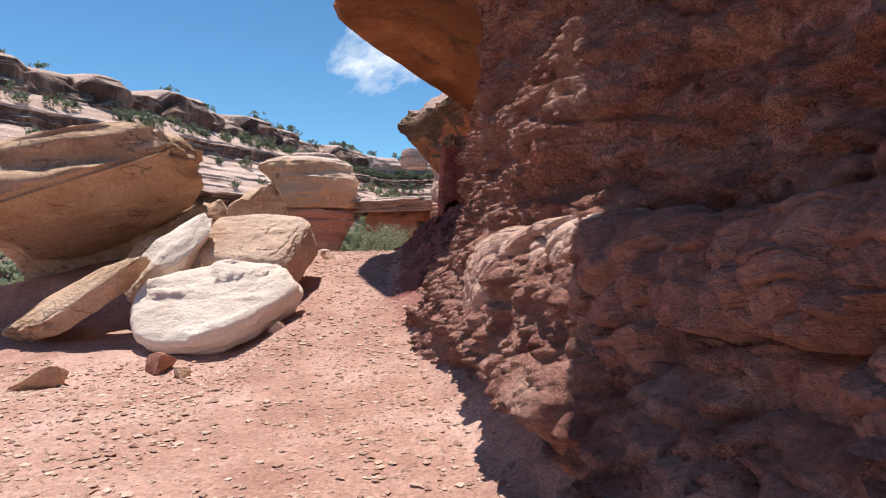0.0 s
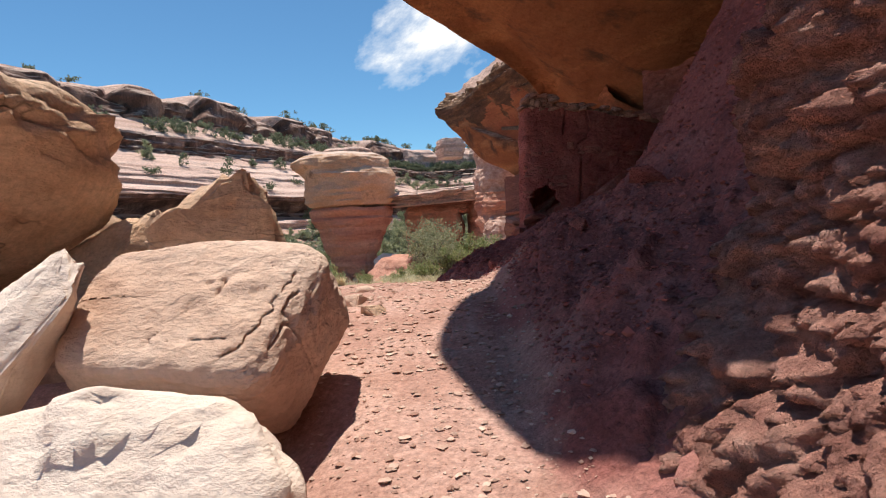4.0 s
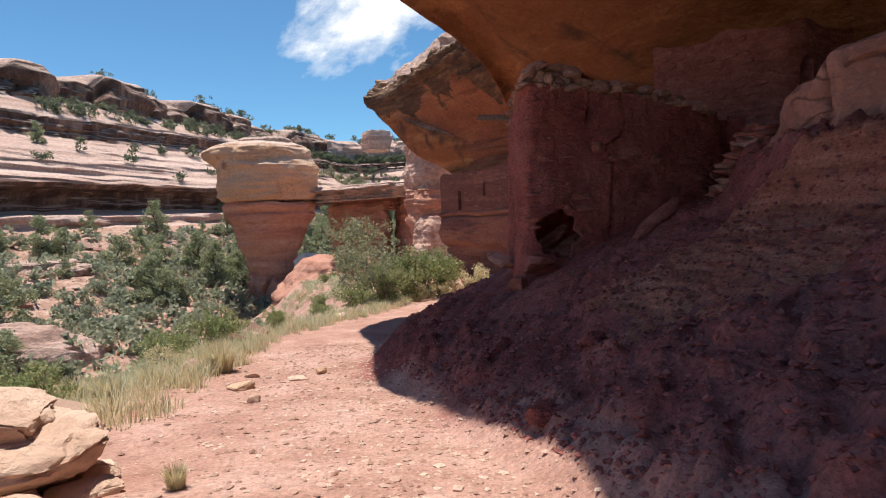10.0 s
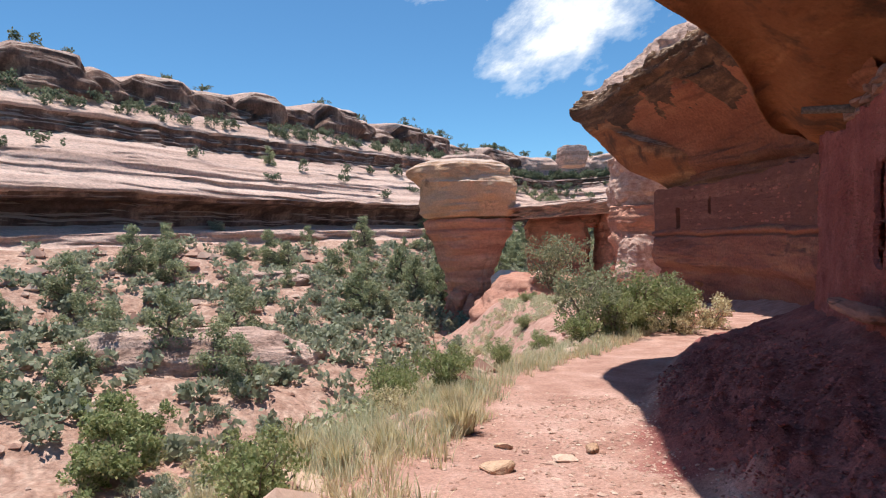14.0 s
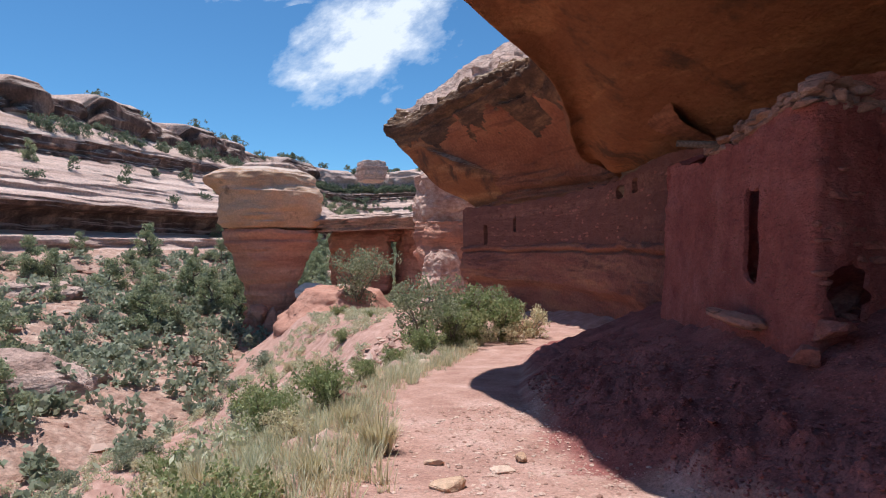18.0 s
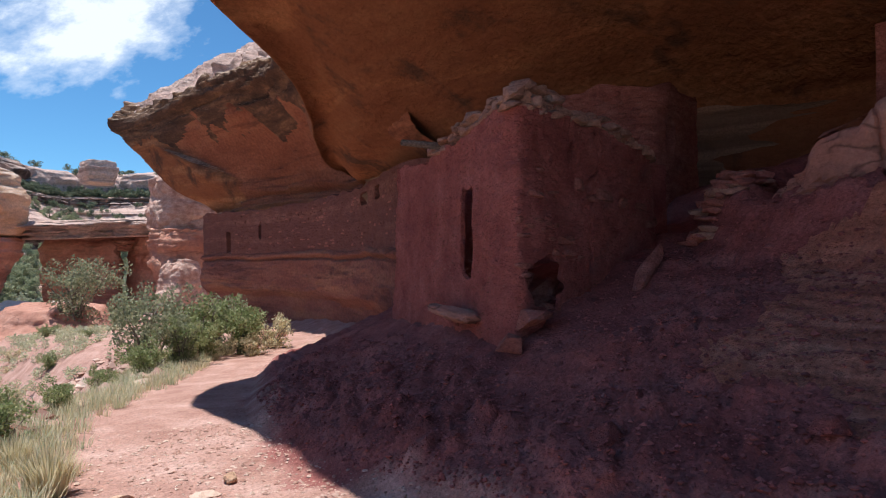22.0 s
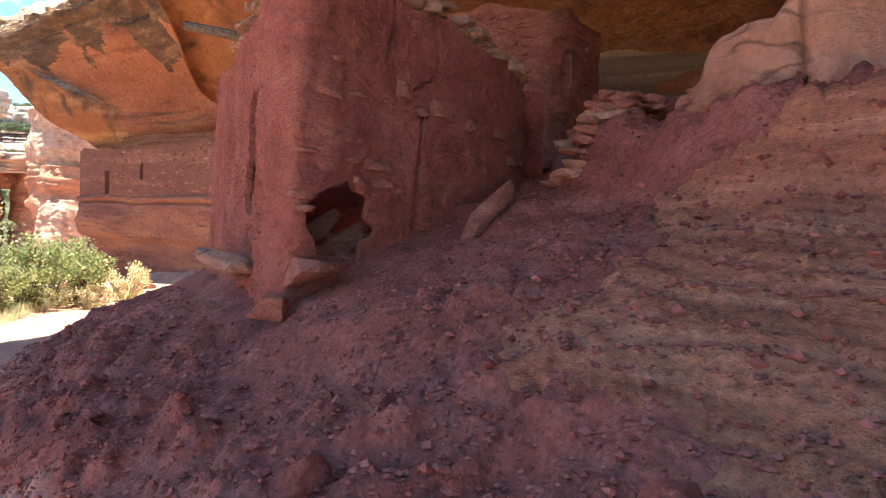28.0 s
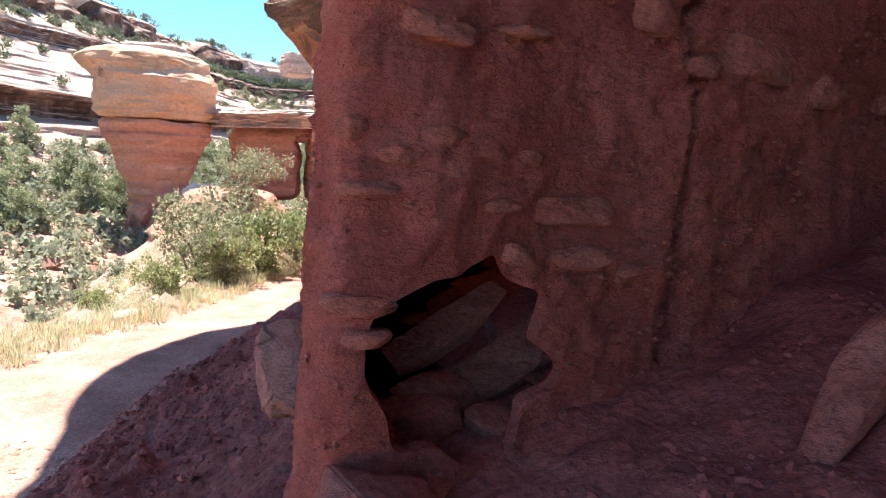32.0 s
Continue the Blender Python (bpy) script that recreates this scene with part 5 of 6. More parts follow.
# nearest plants by the trail
clump = tuft("bunch_grass", 3, 0.5, 0.32, 420, STRAW, "straw-yellow bunch grass growing beside the trail")
clump.matrix_basis = pose(-3.05, 16.1, on_ground(-3.05, 16.1))
for x, y, s in ((-4.0, 14.6, 0.8), (-4.6, 13.2, 0.7), (-3.7, 15.2, .7), (-1.6, 9.0, .35), (-2.0, 9.9, .4), (-1.35, 9.5, .3), (-4.9, 15.4, .9), (-3.6, 17.6, .8), (-1.2, 10.1, .3)):
    plant(clump, x, y, s, x * 77)

gray = bush("sagebrush", 5, 2.6, 3.2, SAGE, "grey-green cliffrose shrub on the ledge beyond the trail", 8, 70, 60, 0.07, 0.34)
plant(gray, -2.6, 30.5, 1.0, 0, True)
plant(gray, -0.4, 33.2, 0.75, 25)
plant(gray, -1.6, 28.6, 0.55, 200)
plant(gray, -9.5, 74, 2.3, 60)
green = bush("rabbitbrush", 8, 1.2, 1.3, GREEN, "bright green rabbitbrush along the rim of the trail", 9, 60, 50, 0.045, 0.16)
plant(green, -4.1, 19.0, 0.7, 0, True)
for x, y, s, t in ((-4.4, 20.5, .7, 40), (-3.8, 22.0, .65, 90), (-4.9, 18.2, .8, 200), (-3.4, 25.5, .7, 130), (-2.5, 27, 0.9, 10), (-0.9, 30.5, 1.7, 260), (0.3, 31.5, 1.6, 70), (-1.6, 28.5, 1.2, 160), (-4.1, 13.3, .75, 20), (-3.7, 12.7, .7, 300), (-5.4, 20, .9, 15), (-4.9, 23.5, .8, 75), (-5.6, 25.5, .6, 195), (-6.0, 17.5, .7, 33), (-3.4, 9.6, .8, 50), (-3.9, 9.9, .9, 140)):
    plant(green, x, y, s * (0.8 if y < 26 else 0.95), t)
pale_bush = bush("saltbush", 13, 0.8, 1.3, STRAW, "pale dry shrub beside the path", 9, 40, 46, 0.04, 0.15)
plant(pale_bush, 1.6, 33, 1.5, 0, True)
for x, y, s in ((0.6, 30.5, .9), (-4.3, 17.2, .6), (-5.5, 15.0, .8), (-0.2, 31.0, .8)):
    plant(pale_bush, x, y, s, x * 60)

# trees on the canyon's slopes
kinds = [tree("juniper", 21, 3.2, 3.0, JUNIPER, "dark green juniper on the canyon slope"), tree("juniper", 22, 2.8, 3.4, JUNIPER, "dark green juniper on the canyon slope"), tree("pinyon", 23, 3.6, 2.8, JUNIPER, "dark green pinyon on the canyon slope")]
sage_far = bush("slope_shrub", 31, 1.6, 2.2, GREYLEAF, "grey-green shrub on the canyon slope", 6, 40, 40, 0.09, 0.3)
rnd = random.Random(4)
placed = [False] * 4
for k in range(240):
    s = rnd.uniform(108, 205)
    off = rnd.triangular(49, 98, 64)
    if rnd.random() < 0.12:
        off = rnd.uniform(14, 44)
    p = on_slope(s, off)
    kind = rnd.choice((0, 1, 2, 0, 1, 3, 3))
    ob = (kinds + [sage_far])[kind]
    sc = rnd.uniform(0.9, 1.9) * (1.0 if off > 45 else 0.8)
    m = pose(p.x, p.y, p.z - 0.5, 0, 0, rnd.uniform(0, 360)) @ Matrix.Scale(sc, 4)
    ob = ob if not placed[kind] else copy_thing(ob, m)
    ob.matrix_basis = m
    placed[kind] = True
    tagged(ob, group="trees of the canyon slope")
cotton = tree("cottonwood", 41, 4.5, 6.0, GREEN, "bright green leafy tree on the canyon floor", 130, 60, 0.16, 0.5)
cotton.matrix_basis = pose(-30, 37.5, -12.4)
copy_thing(cotton, pose(-34, 42, -12.5, 0, 0, 80))
near_slope = random.Random(9)
for k in range(170):
    x, y = near_slope.uniform(-30, -6), near_slope.uniform(8, 62)
    ob = copy_thing(near_slope.choice((sage_far, green, sage_far, pale_bush)) if x < -14 else near_slope.choice((green, pale_bush)), pose(0, 0, 0))
    ob.matrix_basis = pose(x, y, on_ground(x, y) - 0.1, 0, 0, near_slope.uniform(0, 360)) @ Matrix.Scale(near_slope.uniform(0.4, 1.05), 4)
    tagged(ob, group="shrubs of the near slope")

# grass of the rim, one mass
def grass_field(name, seed, count, mat, tall, label):
    rnd = np.random.RandomState(seed)
    pts, faces, n = [], [], 0
    for k in range(count):
        y = rnd.uniform(10.5, 34)
        edge = np.interp(y, LY, LX)
        x = edge + rnd.normal(-1.0, 1.3)
        if x > edge + 0.75 or vnoise(P3(x * 0.7, y * 0.7, seed), 77)[0] < -0.25:
            continue
        p, f = blades(24, rnd.uniform(0.35, 1.0) * tall, 0.3, k + seed, 0.007, 0.7)
        p = p + (x, y, 0)
        p[:, 2] += on_ground(x, y)
        pts.append(p)
        faces += [tuple(i + n for i in q) for q in f]
        n += len(p)
    ob = mesh_object(name, np.concatenate(pts), faces, mat, None, "", True)
    return tagged(ob, label, "grass", kind="stuff")


PALEGRASS = leaf_material("pale_green_grass", (0.4, 0.42, 0.25), (0.7, 0.68, 0.49))
grass_field("grass", 6, 1900, STRAW, 0.34, "dry pale grass along the rim of the trail")
grass_field("green_grass", 61, 1700, PALEGRASS, 0.42, "pale grey-green grass and herbs along the rim of the trail")


def far_shrubs():
    """Low scrub that covers the far slope, one mass."""
    rnd = random.Random(15)
    mid = []
    for k in range(3200):
        q = on_slope(rnd.uniform(110, 230), rnd.triangular(47, 116, 78))
        for j in range(3):
            mid.append((q.x + rnd.gauss(0, .6), q.y + rnd.gauss(0, .6), q.z + rnd.uniform(0.0, 1.2)))
    pts, faces = leaves(mid, 0.8, 24, 0.4, 16)
    ob = mesh_object("scrub", pts, faces, GREYLEAF, None, "", True)
    tagged(ob, "grey-green scrub covering the far slope", "scrub", kind="stuff")
    mid = []
    for k in range(1500):
        x, y = rnd.uniform(-32, -5.2), rnd.uniform(9, 66)
        z = on_ground(x, y)
        mid += [(x + rnd.gauss(0, .2), y + rnd.gauss(0, .2), z + rnd.uniform(0, 0.3)) for j in range(2)]
    pts, faces = leaves(mid, 0.28, 60, 0.055, 19, 2.6)
    ob = mesh_object("low_scrub", pts, faces, PALEGRASS, None, "", True)
    tagged(ob, "pale grey-green low scrub on the slope below the trail", "scrub", kind="stuff")


far_shrubs()


RIMLEAF = leaf_material("rim_pinyon_leaf", (0.1, 0.125, 0.075), (0.26, 0.285, 0.19))


def rim_shrubs():
    """Pinyons and scrub on the benches of the far wall, one mass."""
    rnd = random.Random(17)
    mid = []
    for k in range(420):
        q = on_slope(rnd.uniform(112, 300), rnd.choice((rnd.uniform(4, 12), rnd.uniform(4, 12), rnd.uniform(4, 12), rnd.uniform(4, 12), rnd.uniform(-9, -2), rnd.uniform(14, 40))))
        tall, wide = rnd.uniform(0.6, 2.6), rnd.uniform(0.5, 1.0)
        for j in range(10):
            mid.append((q.x + rnd.gauss(0, wide), q.y + rnd.gauss(0, wide), q.z + 0.4 + tall * rnd.random()))
    pts, faces = leaves(mid, 0.7, 16, 0.34, 18)
    ob = mesh_object("rim_scrub", pts, faces, RIMLEAF, None, "", True)
    tagged(ob, "dark green pinyon scrub on the benches of the far wall", "scrub", kind="stuff")


rim_shrubs()

# ---- upper ruins, ledge, far shelter ----
def house_a():
    th = thing("upper_house_ruin", "red stone house ruin on the ledge behind the tower", "ruin")
    line = ((5.2, 20.6), (6.04, 19.95), (6.7, 19.4), (7.25, 19.0), (7.5, 18.98), (8.1, 19.2), (8.9, 19.55))
    wall = mud_wall("wall", line, 2.0, lambda s: 4.75 + 0.1 * vnoise(P3(s * 2, 3, 0), 3), [(3.0, 3.7, ragged(0.17, 0.4, 15, 5.0, 0.02))], 0.3, 0.0, th, 23, BEDDED, 0.06)
    # courses of rough blocks on the face
    rnd = random.Random(6)
    for row in range(13):
        q = rnd.uniform(0, 0.3)
        while q < 3.9:
            w = rnd.uniform(0.16, 0.42)
            z = 2.75 + row * 0.155
            if not (2.65 < q + w / 2 < 3.35 and 3.2 < z < 4.2):
                p, turn = wall_point(line, q + w / 2, z, 0, 0.0, (0, 0), 0.0)
                rock("block", p, (w * 0.5, 0.045, 0.066), (rnd.uniform(-3, 3), rnd.uniform(-3, 3), turn + 90), LONG[rnd.randrange(3)], BEDDED, "", parent=wall)
            q += w + 0.02


def house_b():
    th = thing("back_house_ruin", "low plastered house wall with a small window under the roof", "ruin")
    mud_wall("wall", ((8.78, 15.58), (8.95, 15.2), (9.5, 13.9), (10.1, 12.6), (10.3, 12.5)), 2.6, lambda s: 5.0 + 0.03 * vnoise(P3(s * 2, 4, 0), 3), [(1.72, 4.16, ragged(0.24, 0.22, 17, 5.0, 0.02))], 0.3, 0.0, th, 27, BEDDED, 0.06)
    bm = bmesh.new()
    bmesh.ops.create_cube(bm, size=1, matrix=pose(9.42, 13.98, 3.9, 0, 0, -66) @ Matrix.Diagonal((0.5, 0.1, 0.05, 1)))
    part("sill", bm, STONE, th)


house_a()
house_b()


def bedrock_step(line, th):
    """Bulging red bedrock that carries the masonry, cut back in thin dark beds at its top and foot."""
    a, nrm, length, even = polyline(line)
    us, vs = np.arange(0, length, 0.1), np.linspace(0, 1, 110)

    def f(u, v):
        x, y = np.interp(u, even, a[:, 0]), np.interp(u, even, a[:, 1])
        nx, ny = np.interp(u, even, nrm[:, 0]), np.interp(u, even, nrm[:, 1])
        z = 1.72 - 5.6 * v + 0.12 * vnoise(P3(u * 0.6, 2, 0), 7)
        out = np.interp(v, (0, 0.03, 0.06, 0.09, 0.11, 0.3, 0.42, 0.5, 1), (-0.3, 0.1, 0.16, -0.12, 0.08, 0.2, 0.12, -0.35, -0.4))
        p = P3(u, 0, z)
        out = out + 0.12 * fbm(p * 0.7, 4, 61) + 0.05 * ridged(p * (0.8, 1, 3.2), 3, 64) + 0.05 * vnoise(P3(u * 0.4, 0, z * 8), 66) * smooth(0.16, 0.04, v)
        return P3(x + nx * out, y + ny * out, z)

    sheet("bedrock", us, vs, f, BEDROCK, th, "bulging red bedrock under the masonry")


def cliff_ruin():
    th = thing("cliff_wall_ruin", "long red masonry wall with loopholes under the second overhang", "ruin")
    line = ((0.75, 58.5), (0.55, 56.6), (0.9, 55.4), (2.2, 52.6), (4.1, 48.6), (5.5, 43.5), (6.0, 37.5), (5.7, 33), (5.3, 29.5), (5.5, 26.5), (6.6, 23.5))
    holes = [(5.6, 2.3, ragged(0.28, 0.75, 31, 5.0, 0.02)), (9.3, 2.9, ragged(0.16, 0.45, 33, 5.0, 0.02)), (24.5, 3.75, ragged(0.75, 0.28, 35, 6.0, 0.01)), (26.9, 3.8, ragged(0.5, 0.28, 37, 6.0, 0.01))]
    for k in range(9):
        holes.append((6.5 + 1.55 * k + 0.4 * math.sin(k * 5), 3.55 + 0.22 * math.sin(k * 3), ragged(0.07, 0.09, 50 + k)))
    wall = mud_wall("wall", line, 1.5, lambda s: 4.35 + 0.1 * vnoise(P3(s * 1.1, 3, 0), 3), holes, 0.4, 0.0, th, 29, RUIN, 0.07)
    # coursed stones that show through the plaster
    rnd = random.Random(16)
    for k in range(280):
        q, z = rnd.uniform(6.5, 33), 1.85 + 0.14 * rnd.randrange(17)
        if any(abs(q - h[0]) < 1.0 and abs(z - h[1]) < 0.85 for h in holes[:4]):
            continue
        p, turn = wall_point(line, q, z, 0, 0.0, (0, 0), -0.01)
        rock("stone", p, (rnd.uniform(0.12, 0.3), 0.06, rnd.uniform(0.04, 0.07)), (rnd.uniform(-4, 4), rnd.uniform(-5, 5), turn + 90), LONG[rnd.randrange(3)], RUIN if k % 3 else BEDDED, "", parent=wall)
    bedrock_step(line, th)


cliff_ruin()


def crag(name, at, half, turn, mat, seed, label, category="rock", beds=0.05, taper=0.0, round_top=0.1, square=4.0):
    """A bedded block of rock, squarish in plan, with half sizes in metres."""
    n, m = 56, 96
    t = np.linspace(0, 1, n)
    U, A = np.meshgrid(t, np.linspace(0, 2 * math.pi, m + 1)[:-1], indexing="ij")
    u, a = U.ravel(), A.ravel()
    key = (0, 0.06, 0.12, 0.8 - round_top, 0.9, 1)
    r = np.interp(u, key, (0.0, 0.9, 1.0, 1.0, 1 - round_top, 0.0))
    z = np.interp(u, key, (-1, -1, -0.92, 0.9 - 2 * round_top, 0.97, 1.0)) * half[2]
    r = r * (1 + taper * z / half[2])
    plan = (np.abs(np.cos(a)) ** square + np.abs(np.sin(a)) ** square) ** (-1 / square)
    x, y = plan * np.cos(a) * half[0], plan * np.sin(a) * half[1]
    size = min(half)
    p = P3(x / size, y / size, z / size) + seed
    bed = vnoise(P3(0.1 * x / size, 0.1 * y / size, z / size * 3.2), seed + 2) + 0.6 * vnoise(P3(0.2 * x / size, 0.2 * y / size, z / size * 8), seed + 3)
    d1, d2, who = cells(p * (1.3, 1.3, 1.7), seed + 5)
    r = r * (1 + 0.10 * fbm(p * 0.8, 4, seed) + beds * np.sign(bed) * np.abs(bed) ** 0.5 + 0.09 * smooth(0, 0.2, d2 - d1) * who + 0.03 * ridged(p * (2, 2, 4), 3, seed + 8) - 0.05)
    ob = mesh_object(name, P3(r * x, r * y, z + 0.06 * size * fbm(p * 1.5, 4, seed + 4)), grid_faces(n, m, True), mat)
    ob.matrix_basis = pose(*at, *turn)
    return tagged(ob, label, category)


crag("shelter_roof", (-9.8, 100.5, 5.2), (9.2, 9.5, 1.1), (2, -2, 5), SLICK, 301, "pale slickrock slab roofing a far shelter", "rock shelf", 0.05, 0.1, 0.2)
crag("shelter_back", (-12.2, 106.5, -0.6), (4.4, 4, 5.0), (0, 0, 4), BUTTE_RED, 305, "dark red back wall of the far shelter", "rock shelf", 0.04)
crag("shelter_pillar", (-4.2, 106, -0.6), (2.2, 3.6, 5.0), (0, 0, 12), BUTTE_RED, 307, "red rock pillar beside a gap of daylight", "rock pillar", 0.04)
crag("shelter_lintel", (-7.2, 107, 3.4), (3.5, 3, 1.0), (0, 0, 5), BUTTE_RED, 309, "red rock lintel under the shelter's slab", "rock shelf", 0.04)
crag("far_block", (0.1, 81, 6.7), (3.4, 3.0, 2.8), (0, 4, 20), BULGE, 311, "pink-grey block below the second overhang's beak", "boulder", 0.03, 0.05)
crag("far_block", (-0.2, 79.5, 0.2), (2.9, 2.6, 4.3), (0, 0, 30), BUTTE_RED, 313, "weathered red block standing on the terrace", "boulder", 0.05, 0.06)
crag("foot_block", (-0.4, 76.6, -1.2), (2.1, 1.6, 2.4), (0, 6, 50), BULGE, 315, "broken pink rock leaning on the red block", "boulder", 0.03, -0.2, 0.2)
crag("terrace_mound", (-11.5, 80, -8.0), (7.5, 12, 5.0), (0, 0, 10), LEDGE, 317, "pink rock terrace running out to the butte", "rock terrace", 0.03, -0.25, 0.3, 2.6)
rock("terrace_boulder", (-15.6, 88.5, -4.3), (3.0, 2.2, 1.3), (0, 8, 20), CRAG[3], PALE, "pale rounded boulder at the butte's foot", "boulder")
rock("terrace_boulder", (-12.6, 87.0, -3.9), (2.2, 1.6, 1.0), (0, -8, 70), CRAG[1], PALE, "pale rounded boulder on the terrace", "boulder")
crag("knob", (-18.6, 211, 25.6), (4.4, 5, 3.2), (0, 0, 20), SLICK, 319, "square rock knob on the far skyline", "rock knob", 0.06, 0.06)
crag("slope_outcrop", (-39, 56, -9.5), (11, 5, 3.4), (0, 4, 35), SLICK, 321, "smooth pink rock band on the canyon slope", "outcrop", 0.03, -0.06, 0.25, 3.0)
crag("slope_outcrop", (-52, 84, -4.5), (9, 5, 2.2), (0, 0, 25), SLICK, 323, "rounded rock band among the junipers", "outcrop", 0.04, -0.05, 0.2, 3.0)
for k, (x, y, s) in enumerate(((-0.6, 33.5, .5), (0.8, 34.5, .6), (1.9, 36, .7), (-1.0, 38, .8), (2.4, 39.5, .8), (0.2, 41, .6))):
    rock("path_rock", (x, y, on_ground(x, y) + 0.1), (s, s * .8, s * .45), (0, 0, 50 * k), MID[k % 6], LEDGE, "reddish flat rock beside the far path", "rock", "rocks by the far path")


# clouds far above the canyon
def cloud_material():
    m = bpy.data.materials.new("cloud")
    m.use_nodes = True
    nt = m.node_tree
    nt.nodes.remove(nt.nodes["Principled BSDF"])
    tc = nt.nodes.new("ShaderNodeTexCoord")
    n = node(nt, "ShaderNodeTexNoise", Scale=2.3, Detail=9.0, Roughness=0.62)
    nt.links.new(tc.outputs["Object"], n.inputs["Vector"])
    ln = nt.nodes.new("ShaderNodeVectorMath")
    ln.operation = "LENGTH"
    nt.links.new(tc.outputs["Object"], ln.inputs[0])
    fall = nt.nodes.new("ShaderNodeMath")
    fall.operation, fall.inputs[1].default_value = "MULTIPLY_ADD", -0.62
    fall.inputs[2].default_value = 0.22
    nt.links.new(ln.outputs["Value"], fall.inputs[0])
    add = nt.nodes.new("ShaderNodeMath")
    nt.links.new(n.outputs["Fac"], add.inputs[0])
    nt.links.new(fall.outputs[0], add.inputs[1])
    a = ramp(nt, add.outputs[0], [(0.27, (0, 0, 0)), (0.42, (0.4, 0.4, 0.4)), (0.56, (0.95, 0.95, 0.95))])
    em = node(nt, "ShaderNodeEmission", Strength=1.0)
    em.inputs["Color"].default_value = (0.86, 0.9, 0.95, 1)
    tr = nt.nodes.new("ShaderNodeBsdfTransparent")
    ms = nt.nodes.new("ShaderNodeMixShader")
    nt.links.new(a, ms.inputs[0])
    nt.links.new(tr.outputs[0], ms.inputs[1])
    nt.links.new(em.outputs[0], ms.inputs[2])
    nt.links.new(ms.outputs[0], nt.nodes["Material Output"].inputs["Surface"])
    return m


CLOUD = cloud_material()


def cloud(az, el, wide, high, lean, seed):
    far = 3000.0
    a, e = radians(az), radians(el)
    d = Vector((math.sin(a) * math.cos(e), math.cos(a) * math.cos(e), math.sin(e)))
    rnd = np.random.RandomState(seed)
    th = np.linspace(0, 6.2832, 49)[:-1]
    r = 1 + 0.15 * np.sin(3 * th + seed) + 0.1 * np.sin(5 * th)
    pts = [(0, 0, 0.02 * seed)] + [(math.cos(t) * q, math.sin(t) * q, 0.02 * seed) for t, q in zip(th, r)]
    faces = [(0, k, k % 48 + 1) for k in range(1, 49)]
    ob = mesh_object("cloud", pts, faces, CLOUD)
    ob.matrix_basis = look(d * far, (0, 0, 1.5), lean) @ Matrix.Diagonal((wide * far, high * far, wide * far, 1))
    ob.visible_shadow = False
    return tagged(ob, "white fair-weather cloud over the canyon", "cloud", "clouds")


cloud(-4.4, 18.4, 0.21, 0.115, -24, 1)
cloud(-11, 24, 0.2, 0.08, -10, 3)
cloud(-21, 23, 0.06, 0.022, -30, 5)

